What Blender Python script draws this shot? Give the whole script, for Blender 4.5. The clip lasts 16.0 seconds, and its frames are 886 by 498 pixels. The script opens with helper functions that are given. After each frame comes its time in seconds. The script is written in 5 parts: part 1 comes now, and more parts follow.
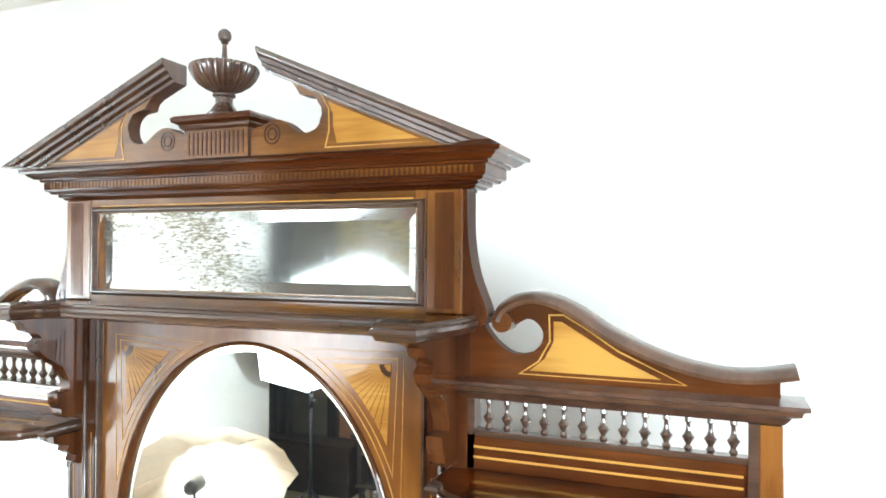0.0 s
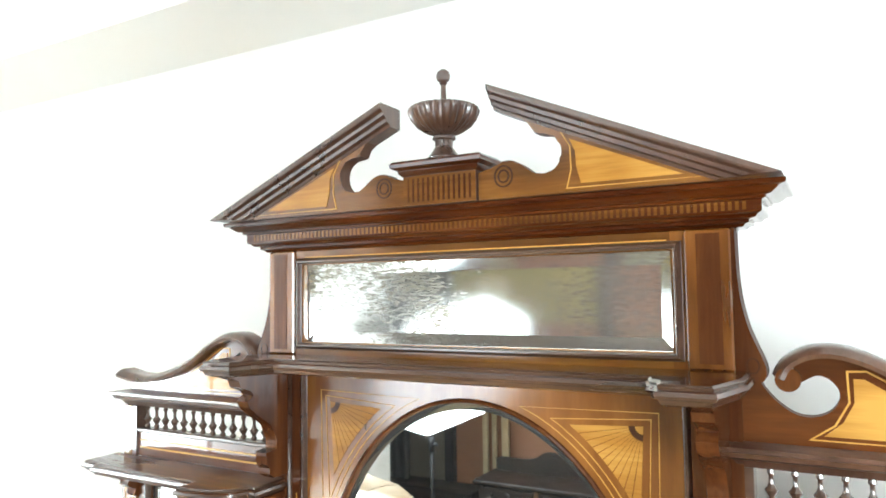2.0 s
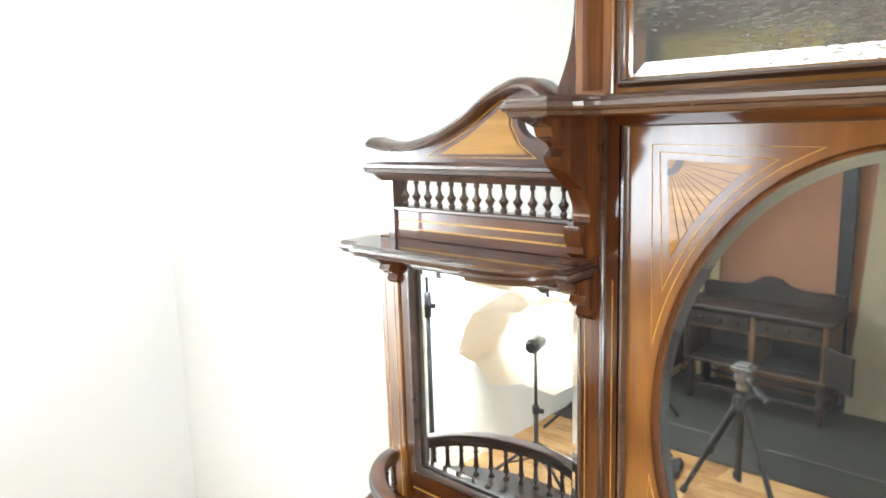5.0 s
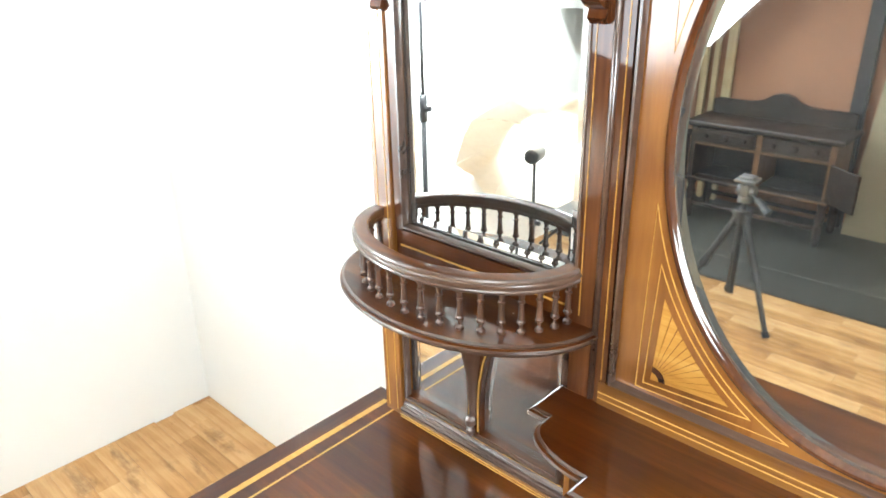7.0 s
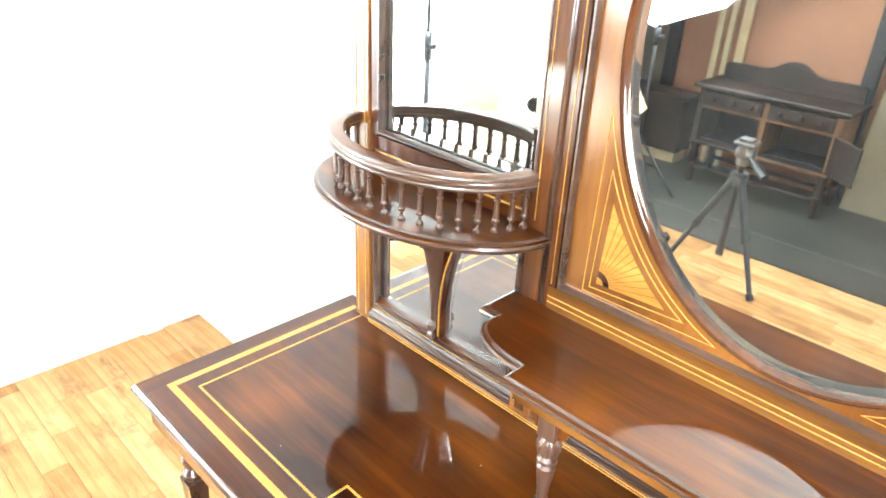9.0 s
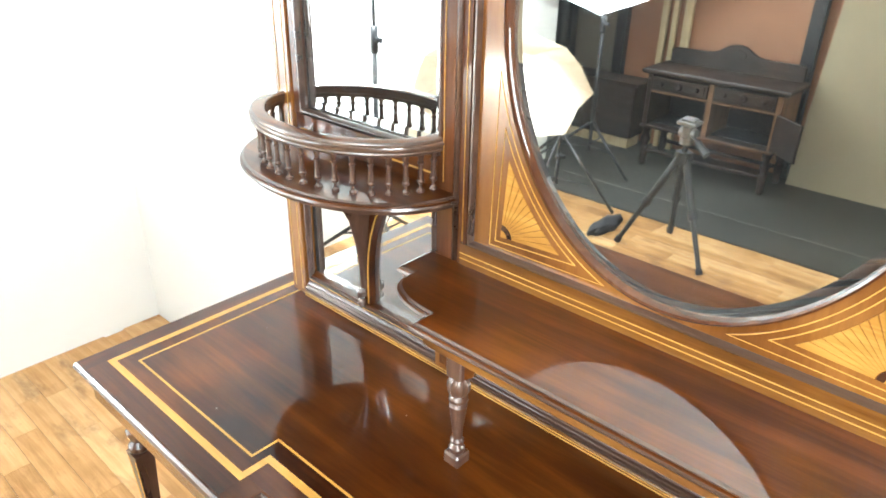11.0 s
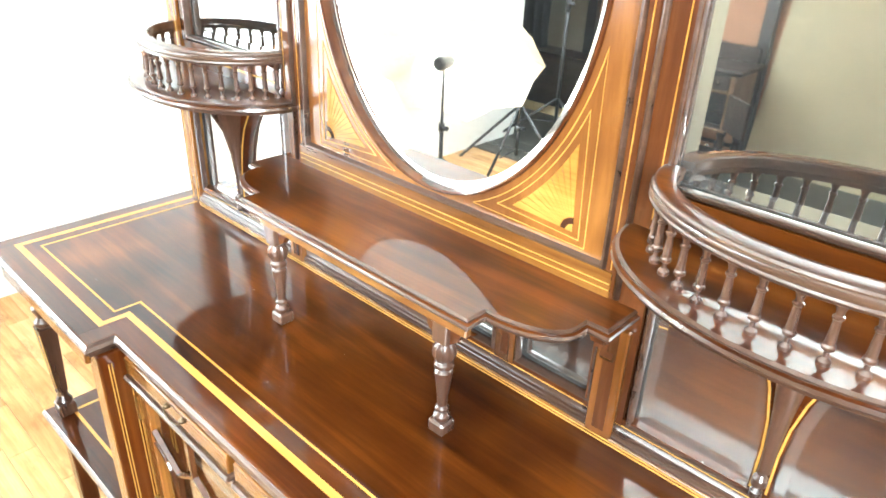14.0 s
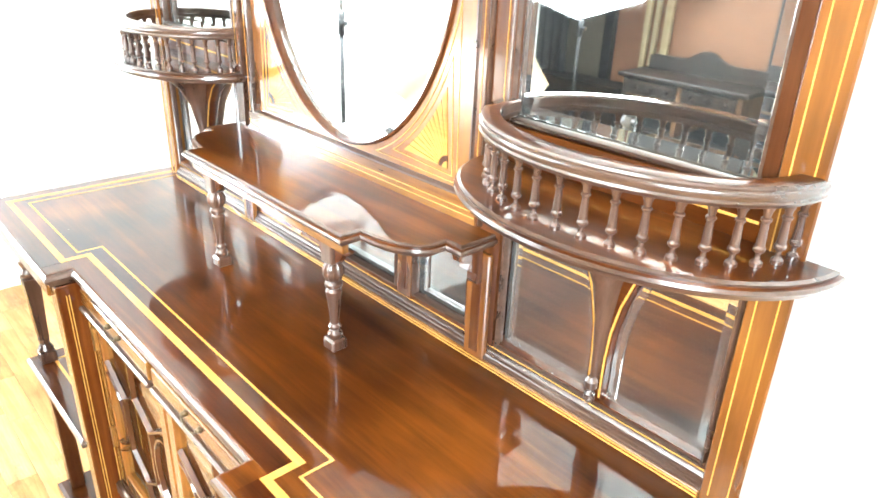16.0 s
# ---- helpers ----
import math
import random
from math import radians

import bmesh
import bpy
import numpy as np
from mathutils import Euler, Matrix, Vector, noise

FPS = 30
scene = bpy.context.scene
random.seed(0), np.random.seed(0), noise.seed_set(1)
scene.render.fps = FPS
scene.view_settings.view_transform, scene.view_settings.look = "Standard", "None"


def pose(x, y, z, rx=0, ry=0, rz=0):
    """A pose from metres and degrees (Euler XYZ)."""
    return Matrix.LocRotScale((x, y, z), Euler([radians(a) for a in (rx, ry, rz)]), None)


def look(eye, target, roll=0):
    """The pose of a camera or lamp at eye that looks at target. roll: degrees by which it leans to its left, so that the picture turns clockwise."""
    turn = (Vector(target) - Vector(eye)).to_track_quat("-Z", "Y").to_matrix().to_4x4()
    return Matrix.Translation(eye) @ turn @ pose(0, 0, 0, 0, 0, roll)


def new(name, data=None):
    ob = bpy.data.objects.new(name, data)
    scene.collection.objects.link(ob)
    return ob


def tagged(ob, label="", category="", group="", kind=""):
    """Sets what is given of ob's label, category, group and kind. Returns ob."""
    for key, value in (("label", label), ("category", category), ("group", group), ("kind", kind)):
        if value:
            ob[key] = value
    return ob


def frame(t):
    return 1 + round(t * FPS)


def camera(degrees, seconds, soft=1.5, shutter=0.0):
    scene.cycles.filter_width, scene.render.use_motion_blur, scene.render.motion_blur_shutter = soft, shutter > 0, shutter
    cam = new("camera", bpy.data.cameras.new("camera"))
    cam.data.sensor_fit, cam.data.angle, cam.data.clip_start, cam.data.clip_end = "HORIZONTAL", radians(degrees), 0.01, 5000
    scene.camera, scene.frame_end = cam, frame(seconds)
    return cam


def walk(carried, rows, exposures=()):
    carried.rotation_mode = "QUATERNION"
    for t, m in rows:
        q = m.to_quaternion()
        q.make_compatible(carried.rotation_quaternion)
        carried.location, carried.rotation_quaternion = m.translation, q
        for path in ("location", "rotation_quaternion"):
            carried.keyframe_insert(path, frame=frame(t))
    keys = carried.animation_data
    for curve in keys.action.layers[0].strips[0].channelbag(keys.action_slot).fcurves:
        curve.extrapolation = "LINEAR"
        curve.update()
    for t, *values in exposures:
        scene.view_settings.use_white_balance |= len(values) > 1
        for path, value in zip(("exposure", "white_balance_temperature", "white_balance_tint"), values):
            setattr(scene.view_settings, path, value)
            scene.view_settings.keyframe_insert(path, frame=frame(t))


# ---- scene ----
cam = camera(64.8, 16.0, soft=1.7)
PATH = [
    (0, (0.715, -0.912, 2.058), (-0.037, 0.942, 2.077), 0.4),
    (0.5, (0.645, -0.912, 2.083), (-0.144, 0.924, 2.172), -0.4),
    (1, (0.59, -0.919, 2.088), (-0.282, 0.874, 2.247), -0.0),
    (1.5, (0.544, -0.934, 2.09), (-0.377, 0.835, 2.242), -0.6),
    (2, (0.493, -0.926, 2.076), (-0.487, 0.813, 2.202), -0.8),
    (2.5, (0.42, -0.891, 2.035), (-0.651, 0.798, 2.048), 0.8),
    (3, (0.345, -0.854, 2.015), (-0.789, 0.792, 1.954), 1.6),
    (3.5, (0.278, -0.828, 2.004), (-0.98, 0.722, 1.877), 0.9),
    (4, (0.197, -0.823, 1.991), (-1.156, 0.639, 1.812), -0.9),
    (4.2, (0.17, -0.822, 1.987), (-1.183, 0.636, 1.782), -1.1),
    (6.3, (0.112, -0.737, 1.845), (-1.23, 0.605, 1.212), -2.3),
    (6.5, (0.103, -0.733, 1.829), (-1.229, 0.598, 1.155), -2.2),
    (7, (0.09, -0.736, 1.768), (-1.181, 0.593, 0.982), -1.2),
    (7.5, (0.08, -0.716, 1.744), (-1.171, 0.55, 0.831), -0.8),
    (8, (0.09, -0.716, 1.736), (-1.133, 0.558, 0.796), 2.7),
    (8.2, (0.117, -0.72, 1.709), (-1.148, 0.547, 0.817), 3.7),
    (10.3, (0.226, -0.759, 1.708), (-0.977, 0.557, 0.802), 1.0),
    (10.5, (0.248, -0.754, 1.7), (-0.951, 0.567, 0.796), 1.2),
    (11, (0.306, -0.742, 1.689), (-0.889, 0.591, 0.797), 1.1),
    (11.5, (0.37, -0.732, 1.669), (-0.819, 0.604, 0.775), 0.9),
    (12, (0.432, -0.728, 1.656), (-0.732, 0.62, 0.745), 1.2),
    (12.5, (0.505, -0.734, 1.65), (-0.663, 0.599, 0.722), 1.8),
    (13, (0.56, -0.734, 1.651), (-0.631, 0.582, 0.73), 2.4),
    (13.5, (0.616, -0.73, 1.646), (-0.565, 0.606, 0.741), 2.4),
    (14, (0.699, -0.718, 1.642), (-0.505, 0.59, 0.726), 2.4),
    (14.5, (0.775, -0.705, 1.617), (-0.458, 0.571, 0.695), 1.9),
    (15, (0.846, -0.702, 1.594), (-0.417, 0.573, 0.711), 2.0),
    (15.5, (0.908, -0.699, 1.573), (-0.389, 0.572, 0.734), 2.5),
    (16, (0.98, -0.681, 1.572), (-0.339, 0.572, 0.741), 2.4),
]
EXPOSURE = [
    (0, -0.04, 5750, 3), (1.5, 0.02, 5770, 3), (3, 0.02, 5880, 5.5), (4, 0.06, 5860, 6), (6.5, 0.22, 5820, 5), (7.2, 0.62, 5800, 5), (8, 1.29, 5800, 5),
    (9.5, 0.91, 5800, 5), (10.5, 0.57, 5780, 4.5), (11.5, 0.63, 5780, 4.5), (12.5, 0.95, 5780, 4), (13.5, 1.10, 5740, 3), (14.5, 1.24, 5740, 3), (16, 1.32, 5740, 3)]
walk(cam, [(t, look(eye, target, roll)) for t, eye, target, roll in PATH], EXPOSURE)

# ---------------------------------------------------------------- light
world = bpy.data.worlds.new("world")
scene.world = world
world.use_nodes = True
world.node_tree.nodes["Background"].inputs[0].default_value = (0.9, 0.95, 1.0, 1)
world.node_tree.nodes["Background"].inputs[1].default_value = 0.3


def area(name, at, target, sx, sy, watts, tint=(1, 1, 1), spread=180):
    lamp = bpy.data.lights.new(name, "AREA")
    lamp.shape, lamp.size, lamp.size_y, lamp.energy, lamp.color = "RECTANGLE", sx, sy, watts, tint
    lamp.spread = radians(spread)
    ob = new(name, lamp)
    ob.matrix_world = look(at, target)
    return tagged(ob, kind="structure")


# ---------------------------------------------------------------- materials
def material(name):
    m = bpy.data.materials.new(name)
    m.use_nodes = True
    nt = m.node_tree
    return m, nt, nt.nodes["Principled BSDF"]


def node(nt, kind, **values):
    n = nt.nodes.new(kind)
    for key, value in values.items():
        n.inputs[key.replace("_", " ")].default_value = value
    return n


def ramp(nt, fac, stops):
    r = nt.nodes.new("ShaderNodeValToRGB")
    while len(r.color_ramp.elements) < len(stops):
        r.color_ramp.elements.new(0.5)
    for e, (p, c) in zip(r.color_ramp.elements, stops):
        e.position, e.color = p, (*c, 1)
    nt.links.new(fac, r.inputs[0])
    return r.outputs[0]


def wood(name, dark, mid, light, axis="x", fine=1.0, rough=0.24, coat=0.8, random_tone=0.0, streak=1.0, spread=0.2, knots=0.0, dust=0.0, blotch=0.38, grain=26.0, polish=1.5, joined=False):
    """Polished timber: long figure and fine pores along one axis."""
    m, nt, p = material(name)
    tc = nt.nodes.new("ShaderNodeTexCoord")
    mp = nt.nodes.new("ShaderNodeMapping")
    long_, across = 1.6 * fine, grain * fine
    mp.inputs["Scale"].default_value = {"x": (long_, across, across), "y": (across, long_, across), "z": (across, across, long_)}[axis]
    nt.links.new(tc.outputs["Object"], mp.inputs[0])
    figure = node(nt, "ShaderNodeTexNoise", Scale=1.0, Detail=5.0, Roughness=0.6, Distortion=0.6)
    nt.links.new(mp.outputs[0], figure.inputs["Vector"])
    pores = node(nt, "ShaderNodeTexNoise", Scale=7.0, Detail=3.0, Roughness=0.7)
    nt.links.new(mp.outputs[0], pores.inputs["Vector"])
    cloud = node(nt, "ShaderNodeTexNoise", Scale=4.5, Detail=2.0)
    nt.links.new(tc.outputs["Object"], cloud.inputs["Vector"])
    total = None
    for source, weight in ((figure, 1.0 - blotch), (cloud, blotch), (pores, 0.16 * streak)):
        a = nt.nodes.new("ShaderNodeMath"); a.operation = "MULTIPLY_ADD"
        nt.links.new(source.outputs[0], a.inputs[0])
        a.inputs[1].default_value, a.inputs[2].default_value = weight, 0.0
        if total:
            nt.links.new(total, a.inputs[2])
        total = a.outputs[0]
    fac, middle = total, 0.5 + 0.08 * streak
    if random_tone:
        info = nt.nodes.new("ShaderNodeNewGeometry" if joined else "ShaderNodeObjectInfo")
        c = nt.nodes.new("ShaderNodeMath"); c.operation = "MULTIPLY_ADD"
        nt.links.new(info.outputs["Random Per Island" if joined else "Random"], c.inputs[0]); c.inputs[1].default_value = random_tone
        nt.links.new(fac, c.inputs[2]); fac = c.outputs[0]
        middle += random_tone / 2
    col = ramp(nt, fac, [(middle - spread, dark), (middle, mid), (min(middle + spread, 1.0), light)])
    if knots:
        kp = nt.nodes.new("ShaderNodeMapping")
        kp.inputs["Scale"].default_value = (5.0, 13.0, 13.0)
        place = nt.nodes.new("ShaderNodeNewGeometry")
        nt.links.new(place.outputs["Position"], kp.inputs[0])
        blot = node(nt, "ShaderNodeTexNoise", Scale=1.0, Detail=5.0, Roughness=0.65, Distortion=0.3)
        nt.links.new(kp.outputs[0], blot.inputs["Vector"])
        dark_fac = nt.nodes.new("ShaderNodeMapRange")
        dark_fac.inputs["From Min"].default_value, dark_fac.inputs["From Max"].default_value = 0.54, 0.72
        dark_fac.inputs["To Max"].default_value = knots
        nt.links.new(blot.outputs[0], dark_fac.inputs[0])
        mixed = nt.nodes.new("ShaderNodeMix"); mixed.data_type = "RGBA"
        nt.links.new(dark_fac.outputs[0], mixed.inputs["Factor"])
        nt.links.new(col, mixed.inputs["A"])
        mixed.inputs["B"].default_value = (0.13, 0.066, 0.032, 1)
        col = mixed.outputs["Result"]
    if dust:
        cells = node(nt, "ShaderNodeTexVoronoi", Scale=30.0)
        wobble = node(nt, "ShaderNodeTexNoise", Scale=260.0)
        nt.links.new(tc.outputs["Object"], cells.inputs["Vector"])
        nt.links.new(tc.outputs["Object"], wobble.inputs["Vector"])
        near = nt.nodes.new("ShaderNodeMath"); near.operation = "MULTIPLY_ADD"
        nt.links.new(wobble.outputs[0], near.inputs[0]); near.inputs[1].default_value = 0.07
        nt.links.new(cells.outputs["Distance"], near.inputs[2])
        spot = nt.nodes.new("ShaderNodeMapRange")
        spot.inputs["From Min"].default_value, spot.inputs["From Max"].default_value = 0.085, 0.07
        nt.links.new(near.outputs[0], spot.inputs[0])
        some = nt.nodes.new("ShaderNodeMath"); some.operation = "GREATER_THAN"
        sep = nt.nodes.new("ShaderNodeSeparateColor")
        nt.links.new(cells.outputs["Color"], sep.inputs[0])
        nt.links.new(sep.outputs[0], some.inputs[0]); some.inputs[1].default_value = 0.82
        gate = nt.nodes.new("ShaderNodeMath"); gate.operation = "MULTIPLY"
        nt.links.new(spot.outputs[0], gate.inputs[0]); nt.links.new(some.outputs[0], gate.inputs[1])
        faint = nt.nodes.new("ShaderNodeMath"); faint.operation = "MULTIPLY"
        nt.links.new(gate.outputs[0], faint.inputs[0]); faint.inputs[1].default_value = dust
        speck = nt.nodes.new("ShaderNodeMix"); speck.data_type = "RGBA"
        nt.links.new(faint.outputs[0], speck.inputs["Factor"])
        nt.links.new(col, speck.inputs["A"])
        speck.inputs["B"].default_value = (0.5, 0.45, 0.4, 1)
        col = speck.outputs["Result"]
    nt.links.new(col, p.inputs["Base Color"])
    smear = node(nt, "ShaderNodeTexNoise", Scale=6.0, Detail=1.0)
    nt.links.new(tc.outputs["Object"], smear.inputs["Vector"])
    mr = nt.nodes.new("ShaderNodeMapRange")
    mr.inputs["To Min"].default_value, mr.inputs["To Max"].default_value = rough * 0.85, rough * 1.2
    nt.links.new(smear.outputs[0], mr.inputs[0])
    nt.links.new(mr.outputs[0], p.inputs["Roughness"])
    p.inputs["Coat Weight"].default_value = coat
    p.inputs["Coat IOR"].default_value = polish
    p.inputs["Specular IOR Level"].default_value = 0.5 if coat == 0 else 0.06
    p.inputs["Coat Roughness"].default_value = 0.035
    bump = node(nt, "ShaderNodeBump", Strength=0.03, Distance=0.001)
    nt.links.new(pores.outputs[0], bump.inputs["Height"])
    nt.links.new(bump.outputs[0], p.inputs["Normal"])
    return m


MAHOGANY = wood("mahogany_lengthwise", (0.016, 0.0034, 0.0007), (0.06, 0.0146, 0.0019), (0.138, 0.0395, 0.0047), "x", streak=0.7, dust=0.5, rough=0.3, coat=1.0, blotch=0.5, grain=20.0, spread=0.16, polish=1.41)
MAHOGANY_DEEP = wood("mahogany_front_to_back", (0.013, 0.0028, 0.0008), (0.052, 0.0115, 0.0019), (0.11, 0.029, 0.0044), "y", streak=1.0, rough=0.3, coat=1.0, grain=30.0, spread=0.17, polish=1.41)
MAHOGANY_EDGE = wood("mahogany_crossband", (0.013, 0.0028, 0.0008), (0.052, 0.0115, 0.0019), (0.11, 0.029, 0.0044), "x", streak=1.0, rough=0.3, coat=1.0, grain=30.0, spread=0.17, polish=1.41)
MAHOGANY_FACE = wood("polished_mahogany_face", (0.026, 0.0065, 0.0018), (0.075, 0.02, 0.0046), (0.15, 0.046, 0.0098), "x", streak=0.8, rough=0.3, coat=1.0, polish=1.66)
MAHOGANY_UP = wood("mahogany_upright", (0.026, 0.008, 0.003), (0.066, 0.021, 0.0068), (0.135, 0.047, 0.0135), "z")
MAHOGANY_RED = wood("red_mahogany_upright", (0.022, 0.0045, 0.0012), (0.062, 0.0145, 0.0027), (0.12, 0.034, 0.0058), "z", coat=0.6)
MAHOGANY_DARK = wood("dark_turned_mahogany", (0.026, 0.0115, 0.007), (0.062, 0.029, 0.0172), (0.11, 0.054, 0.032), "z", rough=0.3, coat=1.0, polish=1.8)
EBONISED = wood("dark_moulding", (0.022, 0.011, 0.0068), (0.058, 0.03, 0.0185), (0.1, 0.055, 0.035), "x", rough=0.3, coat=1.0, polish=1.85)
MAHOGANY_DARK.node_tree.nodes["Principled BSDF"].inputs["Coat Roughness"].default_value = 0.27
shine = EBONISED.node_tree.nodes["Principled BSDF"]
shine.inputs["Specular IOR Level"].default_value = 0.1
shine.inputs["Coat Roughness"].default_value = 0.2
VENEER_UP = wood("golden_mahogany_upright", (0.054, 0.0155, 0.003), (0.16, 0.058, 0.0105), (0.29, 0.122, 0.0235), "z", spread=0.19, streak=0.8, blotch=0.6, grain=14.0, coat=1.0, polish=1.85)
VENEER = wood("golden_mahogany_lengthwise", (0.044, 0.0135, 0.0026), (0.135, 0.052, 0.0092), (0.25, 0.112, 0.0205), "x", spread=0.19, streak=1.3, blotch=0.5, grain=20.0, coat=1.0, polish=1.68)
for veneer in (VENEER, VENEER_UP):
    veneer.node_tree.nodes["Principled BSDF"].inputs["Coat Roughness"].default_value = 0.14
SATINWOOD = wood("satinwood", (0.19, 0.08, 0.0135), (0.35, 0.17, 0.03), (0.49, 0.275, 0.06), "x", fine=1.5, blotch=0.62, spread=0.15)
BOXWOOD = wood("boxwood_stringing", (0.38, 0.19, 0.036), (0.49, 0.262, 0.054), (0.57, 0.34, 0.084), "x", fine=2.0)
LINE_DARK = wood("dark_line_inlay", (0.02, 0.008, 0.005), (0.05, 0.02, 0.01), (0.08, 0.03, 0.015), "x")
FLOOR_WOOD = wood("hickory_floorboard", (0.2, 0.095, 0.034), (0.45, 0.25, 0.098), (0.6, 0.385, 0.185), "x", fine=1.0, rough=0.34, coat=0.25, random_tone=0.3, streak=1.3, spread=0.3, knots=0.6)
FLOOR_WOOD_REST = wood("hickory_floorboards_further_off", (0.2, 0.095, 0.034), (0.45, 0.25, 0.098), (0.6, 0.385, 0.185), "x", fine=1.0, rough=0.34, coat=0.25, random_tone=0.3, streak=1.3, spread=0.3, knots=0.6, joined=True)
OLD_OAK = wood("weathered_dark_oak", (0.006, 0.0028, 0.0017), (0.016, 0.0074, 0.004), (0.045, 0.022, 0.011), "x", rough=0.55, coat=0.0)
OLD_PINE = wood("worn_brown_pine", (0.05, 0.022, 0.009), (0.12, 0.058, 0.026), (0.2, 0.11, 0.05), "z", rough=0.5, coat=0.0)
RAW_EDGE = wood("unpolished_sawn_edge", (0.03, 0.011, 0.005), (0.06, 0.024, 0.0105), (0.1, 0.042, 0.018), "z", rough=0.65, coat=0.0)
LUMBER = wood("pale_lumber", (0.4, 0.3, 0.15), (0.55, 0.43, 0.25), (0.62, 0.52, 0.34), "z", rough=0.6, coat=0.0)


def plaster(name, col, vary=0.06, rough=0.75, bump_size=90.0, strength=0.1):
    m, nt, p = material(name)
    tc = nt.nodes.new("ShaderNodeTexCoord")
    n = node(nt, "ShaderNodeTexNoise", Scale=1.3, Detail=6.0, Roughness=0.6)
    nt.links.new(tc.outputs["Object"], n.inputs["Vector"])
    lo = tuple(c * (1 - vary) for c in col)
    nt.links.new(ramp(nt, n.outputs[0], [(0.3, lo), (0.7, col)]), p.inputs["Base Color"])
    g = node(nt, "ShaderNodeTexNoise", Scale=bump_size, Detail=3.0)
    nt.links.new(tc.outputs["Object"], g.inputs["Vector"])
    b = node(nt, "ShaderNodeBump", Strength=strength, Distance=0.002)
    nt.links.new(g.outputs[0], b.inputs["Height"])
    nt.links.new(b.outputs[0], p.inputs["Normal"])
    p.inputs["Roughness"].default_value = rough
    return m


WHITE_WALL = plaster("white_wall_paint", (0.86, 0.87, 0.85), 0.03)
WHITE_CEILING = plaster("white_ceiling_paint", (0.85, 0.85, 0.81), 0.04)
OLIVE_WALL = plaster("olive_wall_paint", (0.340, 0.255, 0.085), 0.2)
GREY_WALL = plaster("grey_brown_wall_paint", (0.17, 0.15, 0.115), 0.2)
SALMON_WALL = plaster("salmon_wall_paint", (0.325, 0.16, 0.088), 0.2)
CREAM_BOARD = plaster("cream_board", (0.31, 0.262, 0.17), 0.2)
CONCRETE = plaster("grey_concrete", (0.05, 0.0495, 0.042), 0.4, 0.5, 30.0, 0.3)
JOINT = plaster("pale_joint_filler", (0.16, 0.155, 0.135), 0.5)
DARK_BROWN = plaster("dark_brown_matt", (0.11, 0.076, 0.052), 0.3)
CURTAIN_DARK = plaster("dark_curtain_cloth", (0.05, 0.055, 0.06), 0.3, 0.9)


def plain(name, col, rough=0.5, metal=0.0, coat=0.0, wear=0.15, scale=40.0):
    m, nt, p = material(name)
    tc = nt.nodes.new("ShaderNodeTexCoord")
    n = node(nt, "ShaderNodeTexNoise", Scale=scale, Detail=4.0)
    nt.links.new(tc.outputs["Object"], n.inputs["Vector"])
    nt.links.new(ramp(nt, n.outputs[0], [(0.3, tuple(c * (1 - wear) for c in col)), (0.75, col)]), p.inputs["Base Color"])
    mr = nt.nodes.new("ShaderNodeMapRange")
    mr.inputs["To Min"].default_value, mr.inputs["To Max"].default_value = rough * 0.8, rough * 1.2
    nt.links.new(n.outputs[0], mr.inputs[0])
    nt.links.new(mr.outputs[0], p.inputs["Roughness"])
    p.inputs["Metallic"].default_value = metal
    p.inputs["Coat Weight"].default_value = coat
    return m


BRASS = plain("aged_brass", (0.5, 0.35, 0.14), 0.35, 1.0)
DULL_BRASS = plain("tarnished_brass", (0.13, 0.1, 0.06), 0.4, 1.0)
BLACK_METAL = plain("black_painted_metal", (0.025, 0.025, 0.028), 0.35)
GREY_METAL = plain("grey_metal", (0.3, 0.31, 0.33), 0.3, 1.0)
BLACK_CLOTH_AND_SHADE = plain("black_cloth_and_shade", (0.03, 0.03, 0.035), 0.9)


